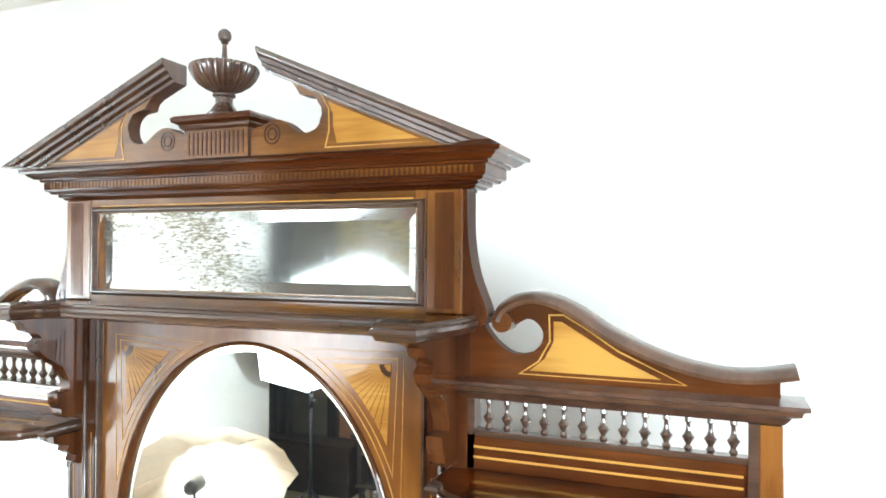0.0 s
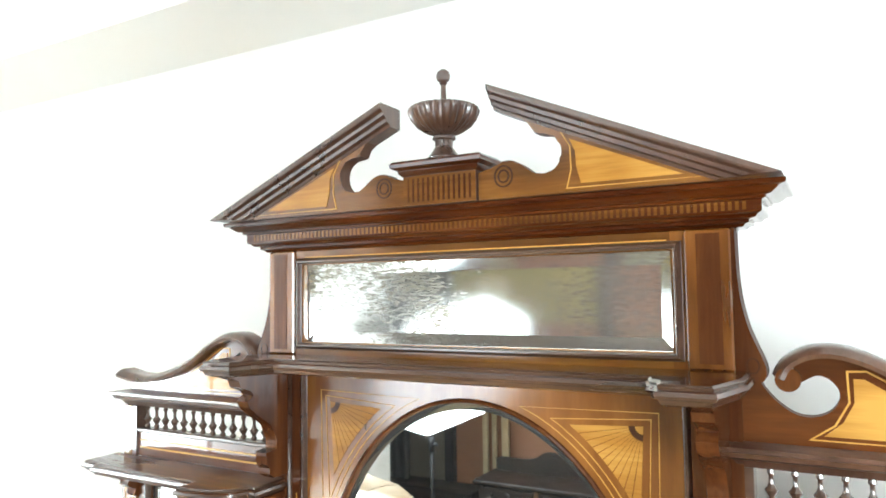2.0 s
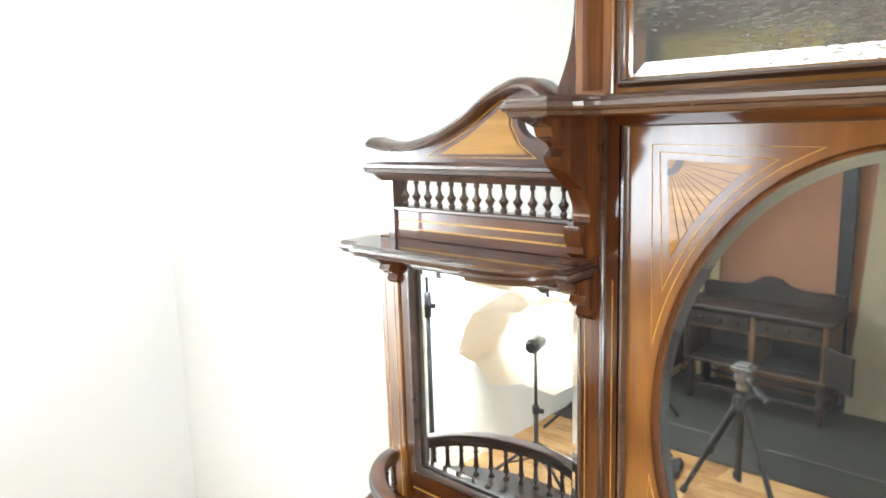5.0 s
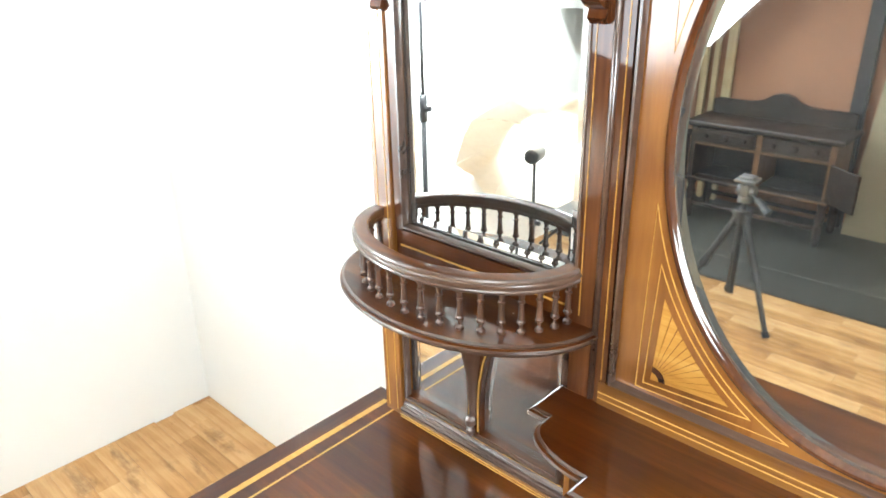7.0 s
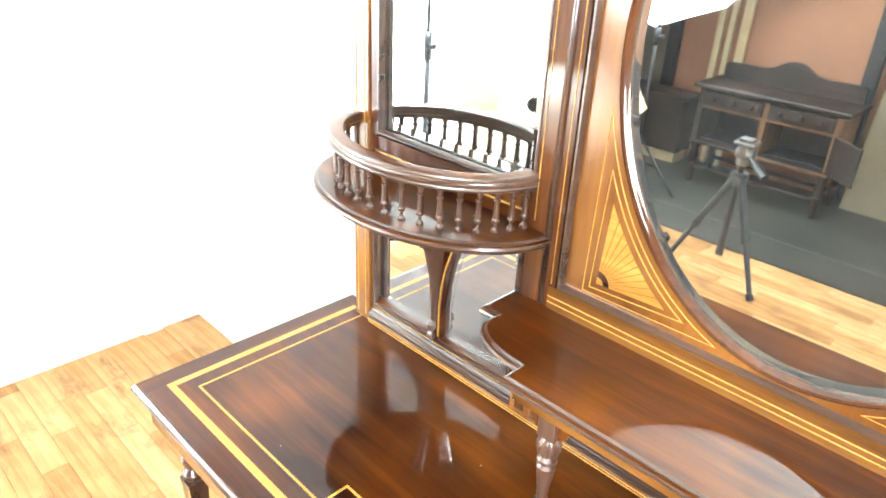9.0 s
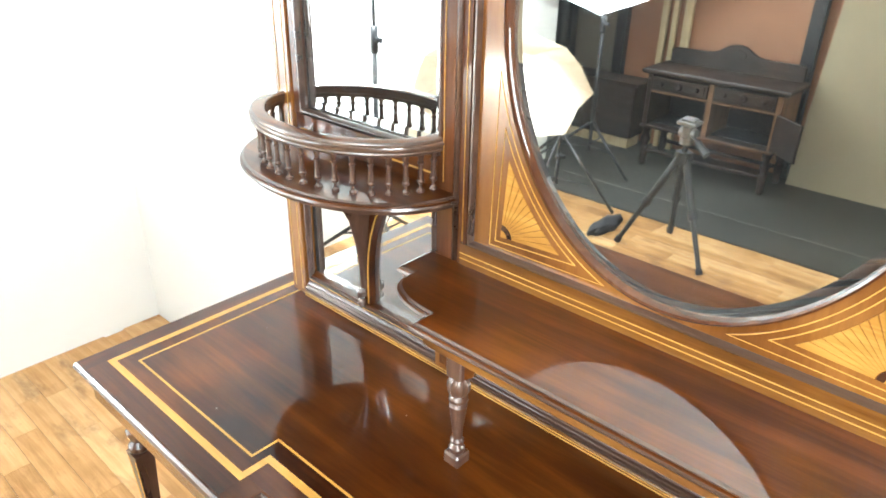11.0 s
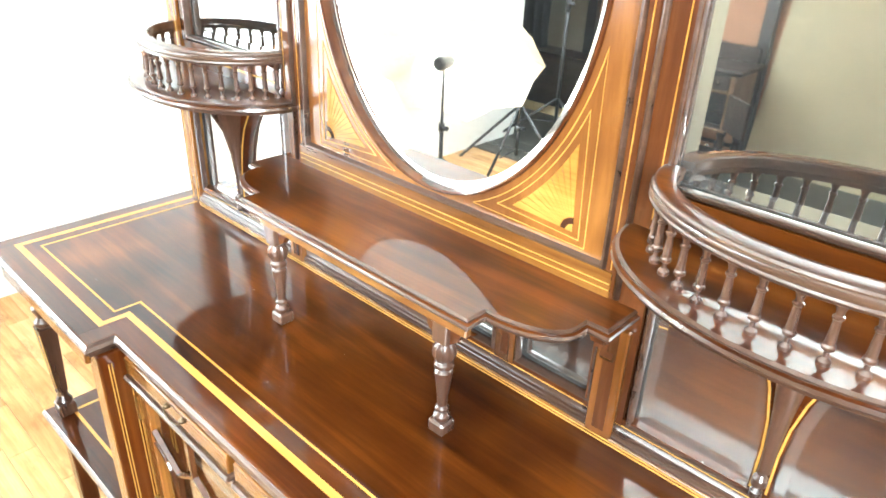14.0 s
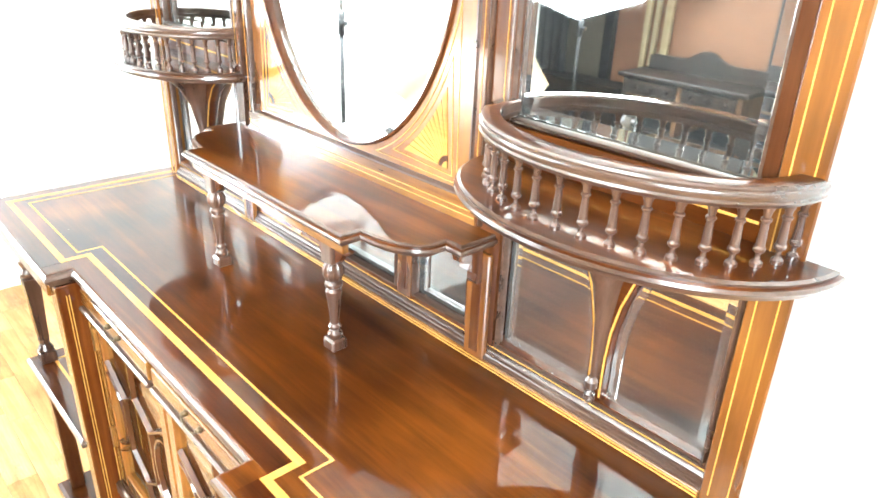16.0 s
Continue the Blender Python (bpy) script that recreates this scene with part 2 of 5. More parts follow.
def mirror(name, foxing, silver=0.993):
    """Silvered glass; foxing: how much of the silver has gone cloudy."""
    m, nt, p = material(name)
    p.inputs["Metallic"].default_value = 1.0
    tc = nt.nodes.new("ShaderNodeTexCoord")
    mp = nt.nodes.new("ShaderNodeMapping")
    mp.inputs["Scale"].default_value = (70.0, 70.0, 260.0)
    nt.links.new(tc.outputs["Object"], mp.inputs[0])
    n = node(nt, "ShaderNodeTexNoise", Scale=1.0, Detail=6.0, Roughness=0.75)
    nt.links.new(mp.outputs[0], n.inputs["Vector"])
    broad = node(nt, "ShaderNodeTexNoise", Scale=3.4, Detail=2.0)
    nt.links.new(tc.outputs["Object"], broad.inputs["Vector"])
    add = nt.nodes.new("ShaderNodeMath"); add.operation = "MULTIPLY_ADD"
    nt.links.new(broad.outputs[0], add.inputs[0]); add.inputs[1].default_value = 0.9
    nt.links.new(n.outputs[0], add.inputs[2])
    mr = nt.nodes.new("ShaderNodeMapRange")
    mr.inputs["From Min"].default_value, mr.inputs["From Max"].default_value = 0.9, 1.08
    mr.inputs["To Max"].default_value = foxing
    nt.links.new(add.outputs[0], mr.inputs[0])
    axis = nt.nodes.new("ShaderNodeSeparateXYZ")
    nt.links.new(tc.outputs["Object"], axis.inputs[0])
    clear = nt.nodes.new("ShaderNodeMapRange")  # the silver is sounder towards one end
    clear.inputs["From Min"].default_value, clear.inputs["From Max"].default_value = 0.04, 0.2
    clear.inputs["To Min"].default_value, clear.inputs["To Max"].default_value = 1.0, 0.5
    nt.links.new(axis.outputs[0], clear.inputs[0])
    worn = nt.nodes.new("ShaderNodeMath"); worn.operation = "MULTIPLY"
    nt.links.new(mr.outputs[0], worn.inputs[0]); nt.links.new(clear.outputs[0], worn.inputs[1])
    mr = worn
    mix = nt.nodes.new("ShaderNodeMix"); mix.data_type = "RGBA"
    mix.inputs["A"].default_value, mix.inputs["B"].default_value = (0.73, 0.745, 0.715, 1), (0.2, 0.175, 0.125, 1)
    nt.links.new(mr.outputs[0], mix.inputs["Factor"])
    nt.links.new(mix.outputs["Result"], p.inputs["Base Color"])
    haze = nt.nodes.new("ShaderNodeMapRange")
    haze.inputs["To Min"].default_value, haze.inputs["To Max"].default_value = silver - 0.05 * foxing, 0.66
    nt.links.new(mr.outputs[0], haze.inputs[0])
    cells = node(nt, "ShaderNodeTexVoronoi", Scale=24.0)
    nt.links.new(tc.outputs["Object"], cells.inputs["Vector"])
    tone = nt.nodes.new("ShaderNodeSeparateColor")
    nt.links.new(cells.outputs["Color"], tone.inputs[0])
    size = nt.nodes.new("ShaderNodeMapRange")  # only some cells carry a speck, of uneven size
    size.inputs["From Min"].default_value, size.inputs["From Max"].default_value = 0.7, 1.0
    size.inputs["To Min"].default_value, size.inputs["To Max"].default_value = 0.0, 0.055
    nt.links.new(tone.outputs[0], size.inputs[0])
    inside = nt.nodes.new("ShaderNodeMath"); inside.operation = "LESS_THAN"
    nt.links.new(cells.outputs["Distance"], inside.inputs[0]); nt.links.new(size.outputs[0], inside.inputs[1])
    clean = nt.nodes.new("ShaderNodeMath"); clean.operation = "MULTIPLY_ADD"
    nt.links.new(inside.outputs[0], clean.inputs[0]); clean.inputs[1].default_value = -0.3
    nt.links.new(haze.outputs[0], clean.inputs[2])
    nt.links.new(clean.outputs[0], p.inputs["Metallic"])
    rr = nt.nodes.new("ShaderNodeMapRange")
    rr.inputs["To Min"].default_value, rr.inputs["To Max"].default_value = 0.01 + 0.06 * foxing, 0.2
    nt.links.new(mr.outputs[0], rr.inputs[0])
    nt.links.new(rr.outputs[0], p.inputs["Roughness"])
    return m


GLASS, glass_nodes, glass = material("old_window_glass")
glass.inputs["Base Color"].default_value = (0.93, 0.95, 0.92, 1)
glass.inputs["Transmission Weight"].default_value = 1.0
glass.inputs["Roughness"].default_value = 0.03
glass.inputs["IOR"].default_value = 1.52
MIRROR = mirror("mirror_glass", 0.06)
# less metallic than the plate, so the bevels come out paler
MIRROR_BEVEL = mirror("paler_bevel_of_mirror_glass", 0.06, 0.945)
# stained silver, with a veil of glare worked into the same clouding
MIRROR_VEILED = mirror("stained_and_glare_veiled_mirror_glass", 0.14)
MIRROR_FOXED = mirror("foxed_mirror_glass", 1.0)


def glow(name, col, strength):
    m, nt, p = material(name)
    p.inputs["Base Color"].default_value = (*col, 1)
    p.inputs["Roughness"].default_value = 0.8
    p.inputs["Emission Color"].default_value = (*col, 1)
    p.inputs["Emission Strength"].default_value = strength
    return m


SOFTBOX_FACE_DIM = glow("dimmed_softbox_front_cloth", (0.97, 0.99, 1.0), 8.0)
# glow of the added softbox at the right
FILL_SOFTBOX_FACE = glow("softbox_front_cloth", (1.0, 0.99, 0.97), 31.0)
UMBRELLA_CLOTH = glow("white_umbrella_satin", (0.88, 0.84, 0.74), 0.0)
nt = UMBRELLA_CLOTH.node_tree
p = nt.nodes["Principled BSDF"]
p.inputs["Roughness"].default_value = 0.33
p.inputs["Metallic"].default_value = 0.15
crease = node(nt, "ShaderNodeTexNoise", Scale=7.0, Detail=2.0, Distortion=2.5)
nt.links.new(nt.nodes.new("ShaderNodeTexCoord").outputs["Object"], crease.inputs["Vector"])
fold = node(nt, "ShaderNodeBump", Strength=0.12, Distance=0.05)
nt.links.new(crease.outputs[0], fold.inputs["Height"])
nt.links.new(fold.outputs[0], p.inputs["Normal"])


# ---------------------------------------------------------------- mesh helpers
def mesh_object(name, bm, mat, parent=None, label="", smooth=True):
    bmesh.ops.recalc_face_normals(bm, faces=bm.faces)
    me = bpy.data.meshes.new(name)
    bm.to_mesh(me)
    bm.free()
    me.materials.append(mat)
    if smooth:
        me.shade_smooth()
        me.set_sharp_from_angle(angle=radians(32))
        for f in me.polygons:  # broad board faces stay truly flat
            if f.loop_total > 4:
                f.use_smooth = False
    ob = new(name, me)
    ob.parent = parent
    if label:
        ob["label"] = label
    return ob


def part(name, bm, mat, parent, label="", smooth=True):
    return mesh_object(name, bm, mat, parent, label, smooth)


def thing(name, label, category, group="", at=(0, 0, 0)):
    ob = new(name)
    ob.location = at
    return tagged(ob, label, category, group)


def box(bm, x0, x1, y0, y1, z0, z1, bevel=0.0):
    x0, x1, y0, y1, z0, z1 = min(x0, x1), max(x0, x1), min(y0, y1), max(y0, y1), min(z0, z1), max(z0, z1)
    v = [bm.verts.new(c) for c in ((x0, y0, z0), (x1, y0, z0), (x1, y1, z0), (x0, y1, z0), (x0, y0, z1), (x1, y0, z1), (x1, y1, z1), (x0, y1, z1))]
    fs = [bm.faces.new([v[i] for i in f]) for f in ((3, 2, 1, 0), (4, 5, 6, 7), (0, 1, 5, 4), (1, 2, 6, 5), (2, 3, 7, 6), (3, 0, 4, 7))]
    if bevel:
        es = {e for f in fs for e in f.edges}
        bmesh.ops.bevel(bm, geom=list(es), offset=bevel, segments=1, affect="EDGES")
    return bm


def new_box(*a, **k):
    return box(bmesh.new(), *a, **k)


def offset_ring(pts, d):
    """Mitred offset of a closed outline (anticlockwise), outwards by d."""
    out = []
    n = len(pts)
    for i in range(n):
        p, q, r = Vector(pts[i - 1]), Vector(pts[i]), Vector(pts[(i + 1) % n])
        e1, e2 = (q - p).normalized(), (r - q).normalized()
        n1, n2 = Vector((e1.y, -e1.x)), Vector((e2.y, -e2.x))
        k = n1 + n2
        k = k / max(k.length_squared, 0.35) * 2 if k.length else n1
        out.append(q + k * d)
    return out


def slab(bm, outline, profile):
    """A board of any outline with a moulded edge. profile: (outset, z) from below upwards."""
    area2 = sum(outline[i - 1][0] * outline[i][1] - outline[i][0] * outline[i - 1][1] for i in range(len(outline)))
    if area2 < 0:
        outline = outline[::-1]
    rings = [[bm.verts.new((p.x, p.y, z)) for p in offset_ring(outline, d)] for d, z in profile]
    n = len(outline)
    for a, b in zip(rings, rings[1:]):
        for i in range(n):
            bm.faces.new((a[i - 1], a[i], b[i], b[i - 1]))
    bm.faces.new(rings[0][::-1])
    bm.faces.new(rings[-1])
    return bm


def plate(bm, pts, y0, y1, bevel=0.0):
    """A board cut to an outline in x and z, between two depths; y0 is the face."""
    a = [bm.verts.new((x, y0, z)) for x, z in pts]
    b = [bm.verts.new((x, y1, z)) for x, z in pts]
    n = len(pts)
    face = bm.faces.new(a)
    bm.faces.new(b[::-1])
    for i in range(n):
        bm.faces.new((a[i - 1], b[i - 1], b[i], a[i]))
    if bevel:
        bmesh.ops.bevel(bm, geom=list(face.edges), offset=bevel, segments=2, affect="EDGES")
    return bm


def side_plate(bm, pts, x0, x1):
    """A board cut to an outline in y and z, between two x."""
    a = [bm.verts.new((x0, y, z)) for y, z in pts]
    b = [bm.verts.new((x1, y, z)) for y, z in pts]
    n = len(pts)
    bm.faces.new(a)
    bm.faces.new(b[::-1])
    for i in range(n):
        bm.faces.new((a[i - 1], b[i - 1], b[i], a[i]))
    return bm


def lathe(bm, profile, x, y, segs=16, flutes=0, depth=0.0):
    """Turned work about an upright axis. profile: (radius, z)."""
    rings = []
    for r, z in profile:
        ring = []
        for i in range(segs):
            t = 2 * math.pi * i / segs
            k = r * (1 - depth * (0.5 - 0.5 * math.cos(flutes * t))) if flutes else r
            ring.append(bm.verts.new((x + k * math.cos(t), y + k * math.sin(t), z)))
        rings.append(ring)
    for a, b in zip(rings, rings[1:]):
        for i in range(segs):
            bm.faces.new((a[i - 1], a[i], b[i], b[i - 1]))
    bm.faces.new(rings[0][::-1])
    bm.faces.new(rings[-1])
    return bm


def tube(bm, p, q, r0, r1=None, segs=10):
    p, q = Vector(p), Vector(q)
    d = (q - p).normalized()
    u = d.orthogonal().normalized()
    v = d.cross(u)
    r1 = r0 if r1 is None else r1
    rings = [[bm.verts.new(c + (u * math.cos(2 * math.pi * i / segs) + v * math.sin(2 * math.pi * i / segs)) * r) for i in range(segs)] for c, r in ((p, r0), (q, r1))]
    for i in range(segs):
        bm.faces.new((rings[0][i - 1], rings[0][i], rings[1][i], rings[1][i - 1]))
    bm.faces.new(rings[0][::-1])
    bm.faces.new(rings[1])
    return bm


def run(bm, path, section, closed=False):
    """A moulding that follows a path in the x-z plane. section: (outset along the path's left normal, y)."""
    n = len(path)
    rings = []
    for i in range(n):
        q = Vector(path[i])
        if closed or 0 < i < n - 1:
            e1, e2 = (q - Vector(path[i - 1])).normalized(), (Vector(path[(i + 1) % n]) - q).normalized()
        elif i == 0:
            e1 = e2 = (Vector(path[1]) - q).normalized()
        else:
            e1 = e2 = (q - Vector(path[i - 1])).normalized()
        k = Vector((-e1.y, e1.x)) + Vector((-e2.y, e2.x))
        k = k / max(k.length_squared, 0.5) * 2
        rings.append([bm.verts.new((q.x + k.x * d, y, q.y + k.y * d)) for d, y in section])
    m = len(section)
    for i in range(n if closed else n - 1):
        a, b = rings[i], rings[(i + 1) % n]
        for j in range(m):
            bm.faces.new((a[j - 1], a[j], b[j], b[j - 1]))
    if not closed:
        bm.faces.new(rings[0])
        bm.faces.new(rings[-1][::-1])
    return bm


def rect(x0, x1, z0, z1):
    return [(x0, z0), (x1, z0), (x1, z1), (x0, z1)]


def arc(cx, cz, rx, rz, a0, a1, n):
    return [(cx + rx * math.cos(radians(a0 + (a1 - a0) * i / n)), cz + rz * math.sin(radians(a0 + (a1 - a0) * i / n))) for i in range(n + 1)]


def smooth_path(pts, steps):
    """A curve through the given points, with short straight pieces."""
    out = []
    for i in range(len(pts) - 1):
        a, b, c, d = (Vector(pts[min(max(i + k, 0), len(pts) - 1)]) for k in (-1, 0, 1, 2))
        for j in range(steps):
            t = j / steps
            q = 0.5 * (2 * b + (c - a) * t + (2 * a - 5 * b + 4 * c - d) * t * t + (3 * b - a - 3 * c + d) * t ** 3)
            out.append((q.x, q.y))
    return out + [tuple(pts[-1])]


def bevelled_pane(pts, y, width=0.02, back=0.0022, curved=False):
    """A mirror plate whose ground bevel turns its reflection towards the middle."""
    bm = bmesh.new()
    inner = offset_ring(pts, -width)
    a = [bm.verts.new((p.x, y, p.y)) for p in inner]
    b = [bm.verts.new((x, y - back * 0.65, z)) for x, z in pts]
    c = [bm.verts.new((x, y + back + 0.004, z)) for x, z in pts]
    bm.faces.new(a)
    bm.faces.new(c[::-1])
    n = len(pts)
    if curved:  # the bevel has verts of its own, so that it alone is shaded round
        a = [bm.verts.new(v.co) for v in a]
        c = [bm.verts.new(v.co) for v in c]
    for i in range(n):
        bevel = bm.faces.new((b[i - 1], b[i], a[i], a[i - 1]))
        bevel.smooth, bevel.material_index = curved, 1
    if curved:
        b = [bm.verts.new(v.co) for v in b]
    for i in range(n):
        bm.faces.new((c[i - 1], c[i], b[i], b[i - 1]))
    return bm


def mirror_part(name, bm, mat, parent, label, smooth=False):
    """A mirror plate with a slightly paler bevel."""
    ob = part(name, bm, mat, parent, label, smooth)
    ob.data.materials.append(mat if mat is MIRROR_FOXED else MIRROR_BEVEL)
    return ob


def dark_edges(ob):
    """Darker polish on the moulded edge of a board."""
    ob.data.materials.append(EBONISED)
    for f in ob.data.polygons:
        if abs(f.normal.z) < 0.9:
            f.material_index = 1
    return ob


def raw_edges(ob):
    """Matt sawn edges on a board whose face is polished."""
    ob.data.materials.append(RAW_EDGE)
    for f in ob.data.polygons:
        if abs(f.normal.y) < 0.6:
            f.material_index = 1
    return ob


# a narrow moulding round a mirror or panel, and a thin inlaid line
BEAD = [(0.0, 0.002), (0.0, -0.006), (0.003, -0.010), (0.007, -0.010), (0.009, -0.006), (0.012, -0.004), (0.014, -0.001), (0.014, 0.002)]


def bead(path, y, parent, mat=None, name="moulding", closed=True, k=1.0):
    return part(name, run(bmesh.new(), path, [(-d * k, y + h) for d, h in BEAD], closed), mat or EBONISED, parent)


def line(path, y, width, parent, mat=None, closed=True, name="stringing"):
    return part(name, run(bmesh.new(), path, [(-width / 2, y - 0.0008), (width / 2, y - 0.0008), (width / 2, y + 0.002), (-width / 2, y + 0.002)], closed), mat or BOXWOOD, parent)
# ---------------------------------------------------------------- the room
LEFT, BACK, CEIL, FAR, RIGHT = -2.43, 0.40, 2.72, -4.30, 3.2
EDGE_Y = -2.94  # where the floorboards end at the concrete


def shell(name, bm, mat, label=""):
    return tagged(mesh_object(name, bm, mat, smooth=False), label, kind="structure")


shell("wall_north", new_box(LEFT - 0.2, RIGHT + 0.2, BACK, BACK + 0.2, -0.1, CEIL + 0.6), WHITE_WALL, "white painted wall behind the sideboard")
shell("wall_west", new_box(LEFT - 0.2, LEFT, -3.4, BACK, -0.1, CEIL + 0.6), WHITE_WALL, "white painted side wall")
shell("wall_west_return", new_box(-4.4, LEFT - 0.2, -3.4, -3.2, -0.1, CEIL + 0.6), WHITE_WALL)
shell("wall_far_west", new_box(-4.6, -4.4, FAR, -3.25, -0.1, CEIL + 0.6), WHITE_WALL)
shell("wall_south", new_box(-4.6, RIGHT + 0.2, FAR - 0.2, FAR, -0.1, CEIL + 0.6), SALMON_WALL, "salmon pink painted wall across the room")
shell("wall_east", new_box(RIGHT, RIGHT + 0.2, FAR, BACK, -0.1, CEIL + 0.6), WHITE_WALL)
shell("floor_concrete", new_box(-4.6, RIGHT, FAR, EDGE_Y, -0.12, 0.0), CONCRETE, "worn grey concrete floor")
shell("floor", new_box(LEFT, RIGHT, EDGE_Y, BACK, -0.12, -0.02), LINE_DARK, "wooden strip floor of mixed brown boards")
shell("floor_threshold", new_box(LEFT, RIGHT, EDGE_Y - 0.012, EDGE_Y + 0.012, -0.02, 0.003), OLD_OAK)
shell("floor_joint", new_box(-4.3, RIGHT, -3.29, -3.275, -0.01, 0.002), JOINT, "pale worn joint in the concrete floor")
ceiling = bmesh.new()
box(ceiling, -4.6, RIGHT, -2.48, 0.10, CEIL + 0.14, CEIL + 0.3)
box(ceiling, LEFT, RIGHT, 0.10, BACK, CEIL, CEIL + 0.3)
shell("ceiling", ceiling, WHITE_CEILING, "white painted ceiling with a boxed beam along the wall")
# the ceiling's tone beyond this edge is assumed
shell("ceiling_far", new_box(-4.6, RIGHT, FAR, -2.48, CEIL + 0.15, CEIL + 0.3), DARK_BROWN, "dark brown ceiling over the far part of the room")
shell("wall_south_upper", new_box(-2.43, -1.08, FAR, FAR + 0.02, 1.83, CEIL + 0.14), OLIVE_WALL, "olive painted wall above a ledge")
shell("wall_ledge", new_box(-2.43, -1.08, FAR, FAR + 0.045, 1.80, 1.83, bevel=0.004), SALMON_WALL, "narrow salmon ledge along the wall")
shell("wall_south_west", new_box(-4.4, -2.445, FAR, FAR + 0.03, 0.0, CEIL + 0.14), GREY_WALL, "grey-brown painted part of the far wall")
shell("wall_beam", new_box(-2.43, 0.62, FAR + 0.062, FAR + 0.14, 2.53, CEIL + 0.1, bevel=0.006), DARK_BROWN, "dark boxed beam along the top of the far wall")
for x in (-1.035, -2.40, 0.58):
    shell("wall_post", new_box(x - 0.042, x + 0.042, FAR, FAR + 0.06, 0, CEIL + 0.14), BLACK_METAL, "black vertical post against the salmon wall")
# a big cream board leans on the far wall
lean_board = side_plate(bmesh.new(), [(-4.16, 0.0), (-4.13, 0.0), (-4.20, 1.72), (-4.23, 1.72)], -0.955, 0.62)
for v in lean_board.verts:
    if v.co.z > 1 and v.co.x < 0:
        v.co.x += 0.09
shell("wall_panel", lean_board, CREAM_BOARD, "large cream board leaning against the far wall")

# ---------------------------------------------------------------- the mirror-backed sideboard
CX = 0.010
TOP = 0.97
sideboard = thing("mirror_back_sideboard", "tall polished mahogany sideboard with mirrors and satinwood inlay", "sideboard", at=(CX, 0.0, 0.0))
sideboard.location = (0, 0, 0)
SB = sideboard


def mp(pts, s):
    """Points given from the middle outwards, put on one side; kept anticlockwise."""
    out = [(CX + s * u, z) for u, z in pts]
    return out if s > 0 else out[::-1]


def mbox(s, u0, u1, y0, y1, z0, z1, bevel=0.0):
    return new_box(CX + s * u0, CX + s * u1, y0, y1, z0, z1, bevel=bevel)


def mslab(s, pts, profile):
    return slab(bmesh.new(), [(CX + s * u, y) for u, y in pts], profile)


def shelf_edge(z0, z1):
    h = z1 - z0
    return [(-0.012, z0), (-0.006, z0 + 0.1 * h), (-0.004, z0 + 0.3 * h), (-0.001, z0 + 0.36 * h), (0.001, z0 + 0.5 * h), (0.0, z0 + 0.7 * h), (-0.004, z0 + 0.76 * h), (-0.003, z0 + 0.9 * h), (-0.007, z1)]


# -- table top with its breakfront outline and two inlaid bands
HALF, SIDE_Y, MID_Y, BREAK = 0.822, -0.434, -0.388, 0.332
def top_outline(d):
    h, s, m, b = HALF - d, SIDE_Y + d, MID_Y + d, BREAK + d
    return [(-h, 0.03), (-h, s), (-b, s), (-b, m), (b, m), (b, s), (h, s), (h, 0.03)]


top = part("table_top", slab(bmesh.new(), top_outline(0), [(-0.02, TOP - 0.03), (-0.008, TOP - 0.028), (-0.006, TOP - 0.02), (-0.001, TOP - 0.018), (0.001, TOP - 0.012), (-0.001, TOP - 0.006), (-0.005, TOP - 0.003), (-0.005, TOP - 0.001), (-0.008, TOP)]), MAHOGANY, SB, "glossy dark mahogany top with yellow inlaid bands")
dark_edges(top)


def flat_band(pts, width, z, parent, mat, name):
    """A band inlaid in a horizontal surface along an open path."""
    bm = bmesh.new()
    n = len(pts)
    rings = []
    for i in range(n):
        q = Vector(pts[i])
        e1 = (q - Vector(pts[i - 1])).normalized() if i else (Vector(pts[1]) - q).normalized()
        e2 = (Vector(pts[i + 1]) - q).normalized() if i < n - 1 else e1
        k = Vector((-e1.y, e1.x)) + Vector((-e2.y, e2.x))
        k = k / max(k.length_squared, 0.5) * 2 * width / 2
        rings.append([bm.verts.new((q.x + k.x * f, q.y + k.y * f, zz)) for f, zz in ((-1, z - 0.003), (-1, z), (1, z), (1, z - 0.003))])
    for a, b in zip(rings, rings[1:]):
        for j in range(4):
            bm.faces.new((a[j - 1], a[j], b[j], b[j - 1]))
    bm.faces.new(rings[0])
    bm.faces.new(rings[-1][::-1])
    return part(name, bm, mat, parent)


def band_path(d, b):
    h, s, m = HALF - d, SIDE_Y + d, MID_Y + d
    return [(-h, 0.0), (-h, s), (-b, s), (-b, m), (b, m), (b, s), (h, s), (h, 0.0)]


flat_band(band_path(0.048, 0.381), 0.0115, TOP + 0.0006, top, BOXWOOD, "inlaid_band")
flat_band(band_path(0.081, 0.404), 0.0038, TOP + 0.0006, top, BOXWOOD, "inlaid_line")
flat_band([(-HALF + 0.0255, 0.0), (-HALF + 0.0255, SIDE_Y + 0.008)], 0.033, TOP + 0.0003, top, MAHOGANY_DEEP, "crossband")
flat_band([(HALF - 0.0255, 0.0), (HALF - 0.0255, SIDE_Y + 0.008)], 0.033, TOP + 0.0003, top, MAHOGANY_DEEP, "crossband")
for x0, x1, y in ((-HALF + 0.042, -0.3745, SIDE_Y + 0.0245), (0.3745, HALF - 0.042, SIDE_Y + 0.0245), (-0.3745, 0.3745, MID_Y + 0.0245)):
    flat_band([(x0, y), (x1, y)], 0.033, TOP + 0.0003, top, MAHOGANY_EDGE, "crossband")

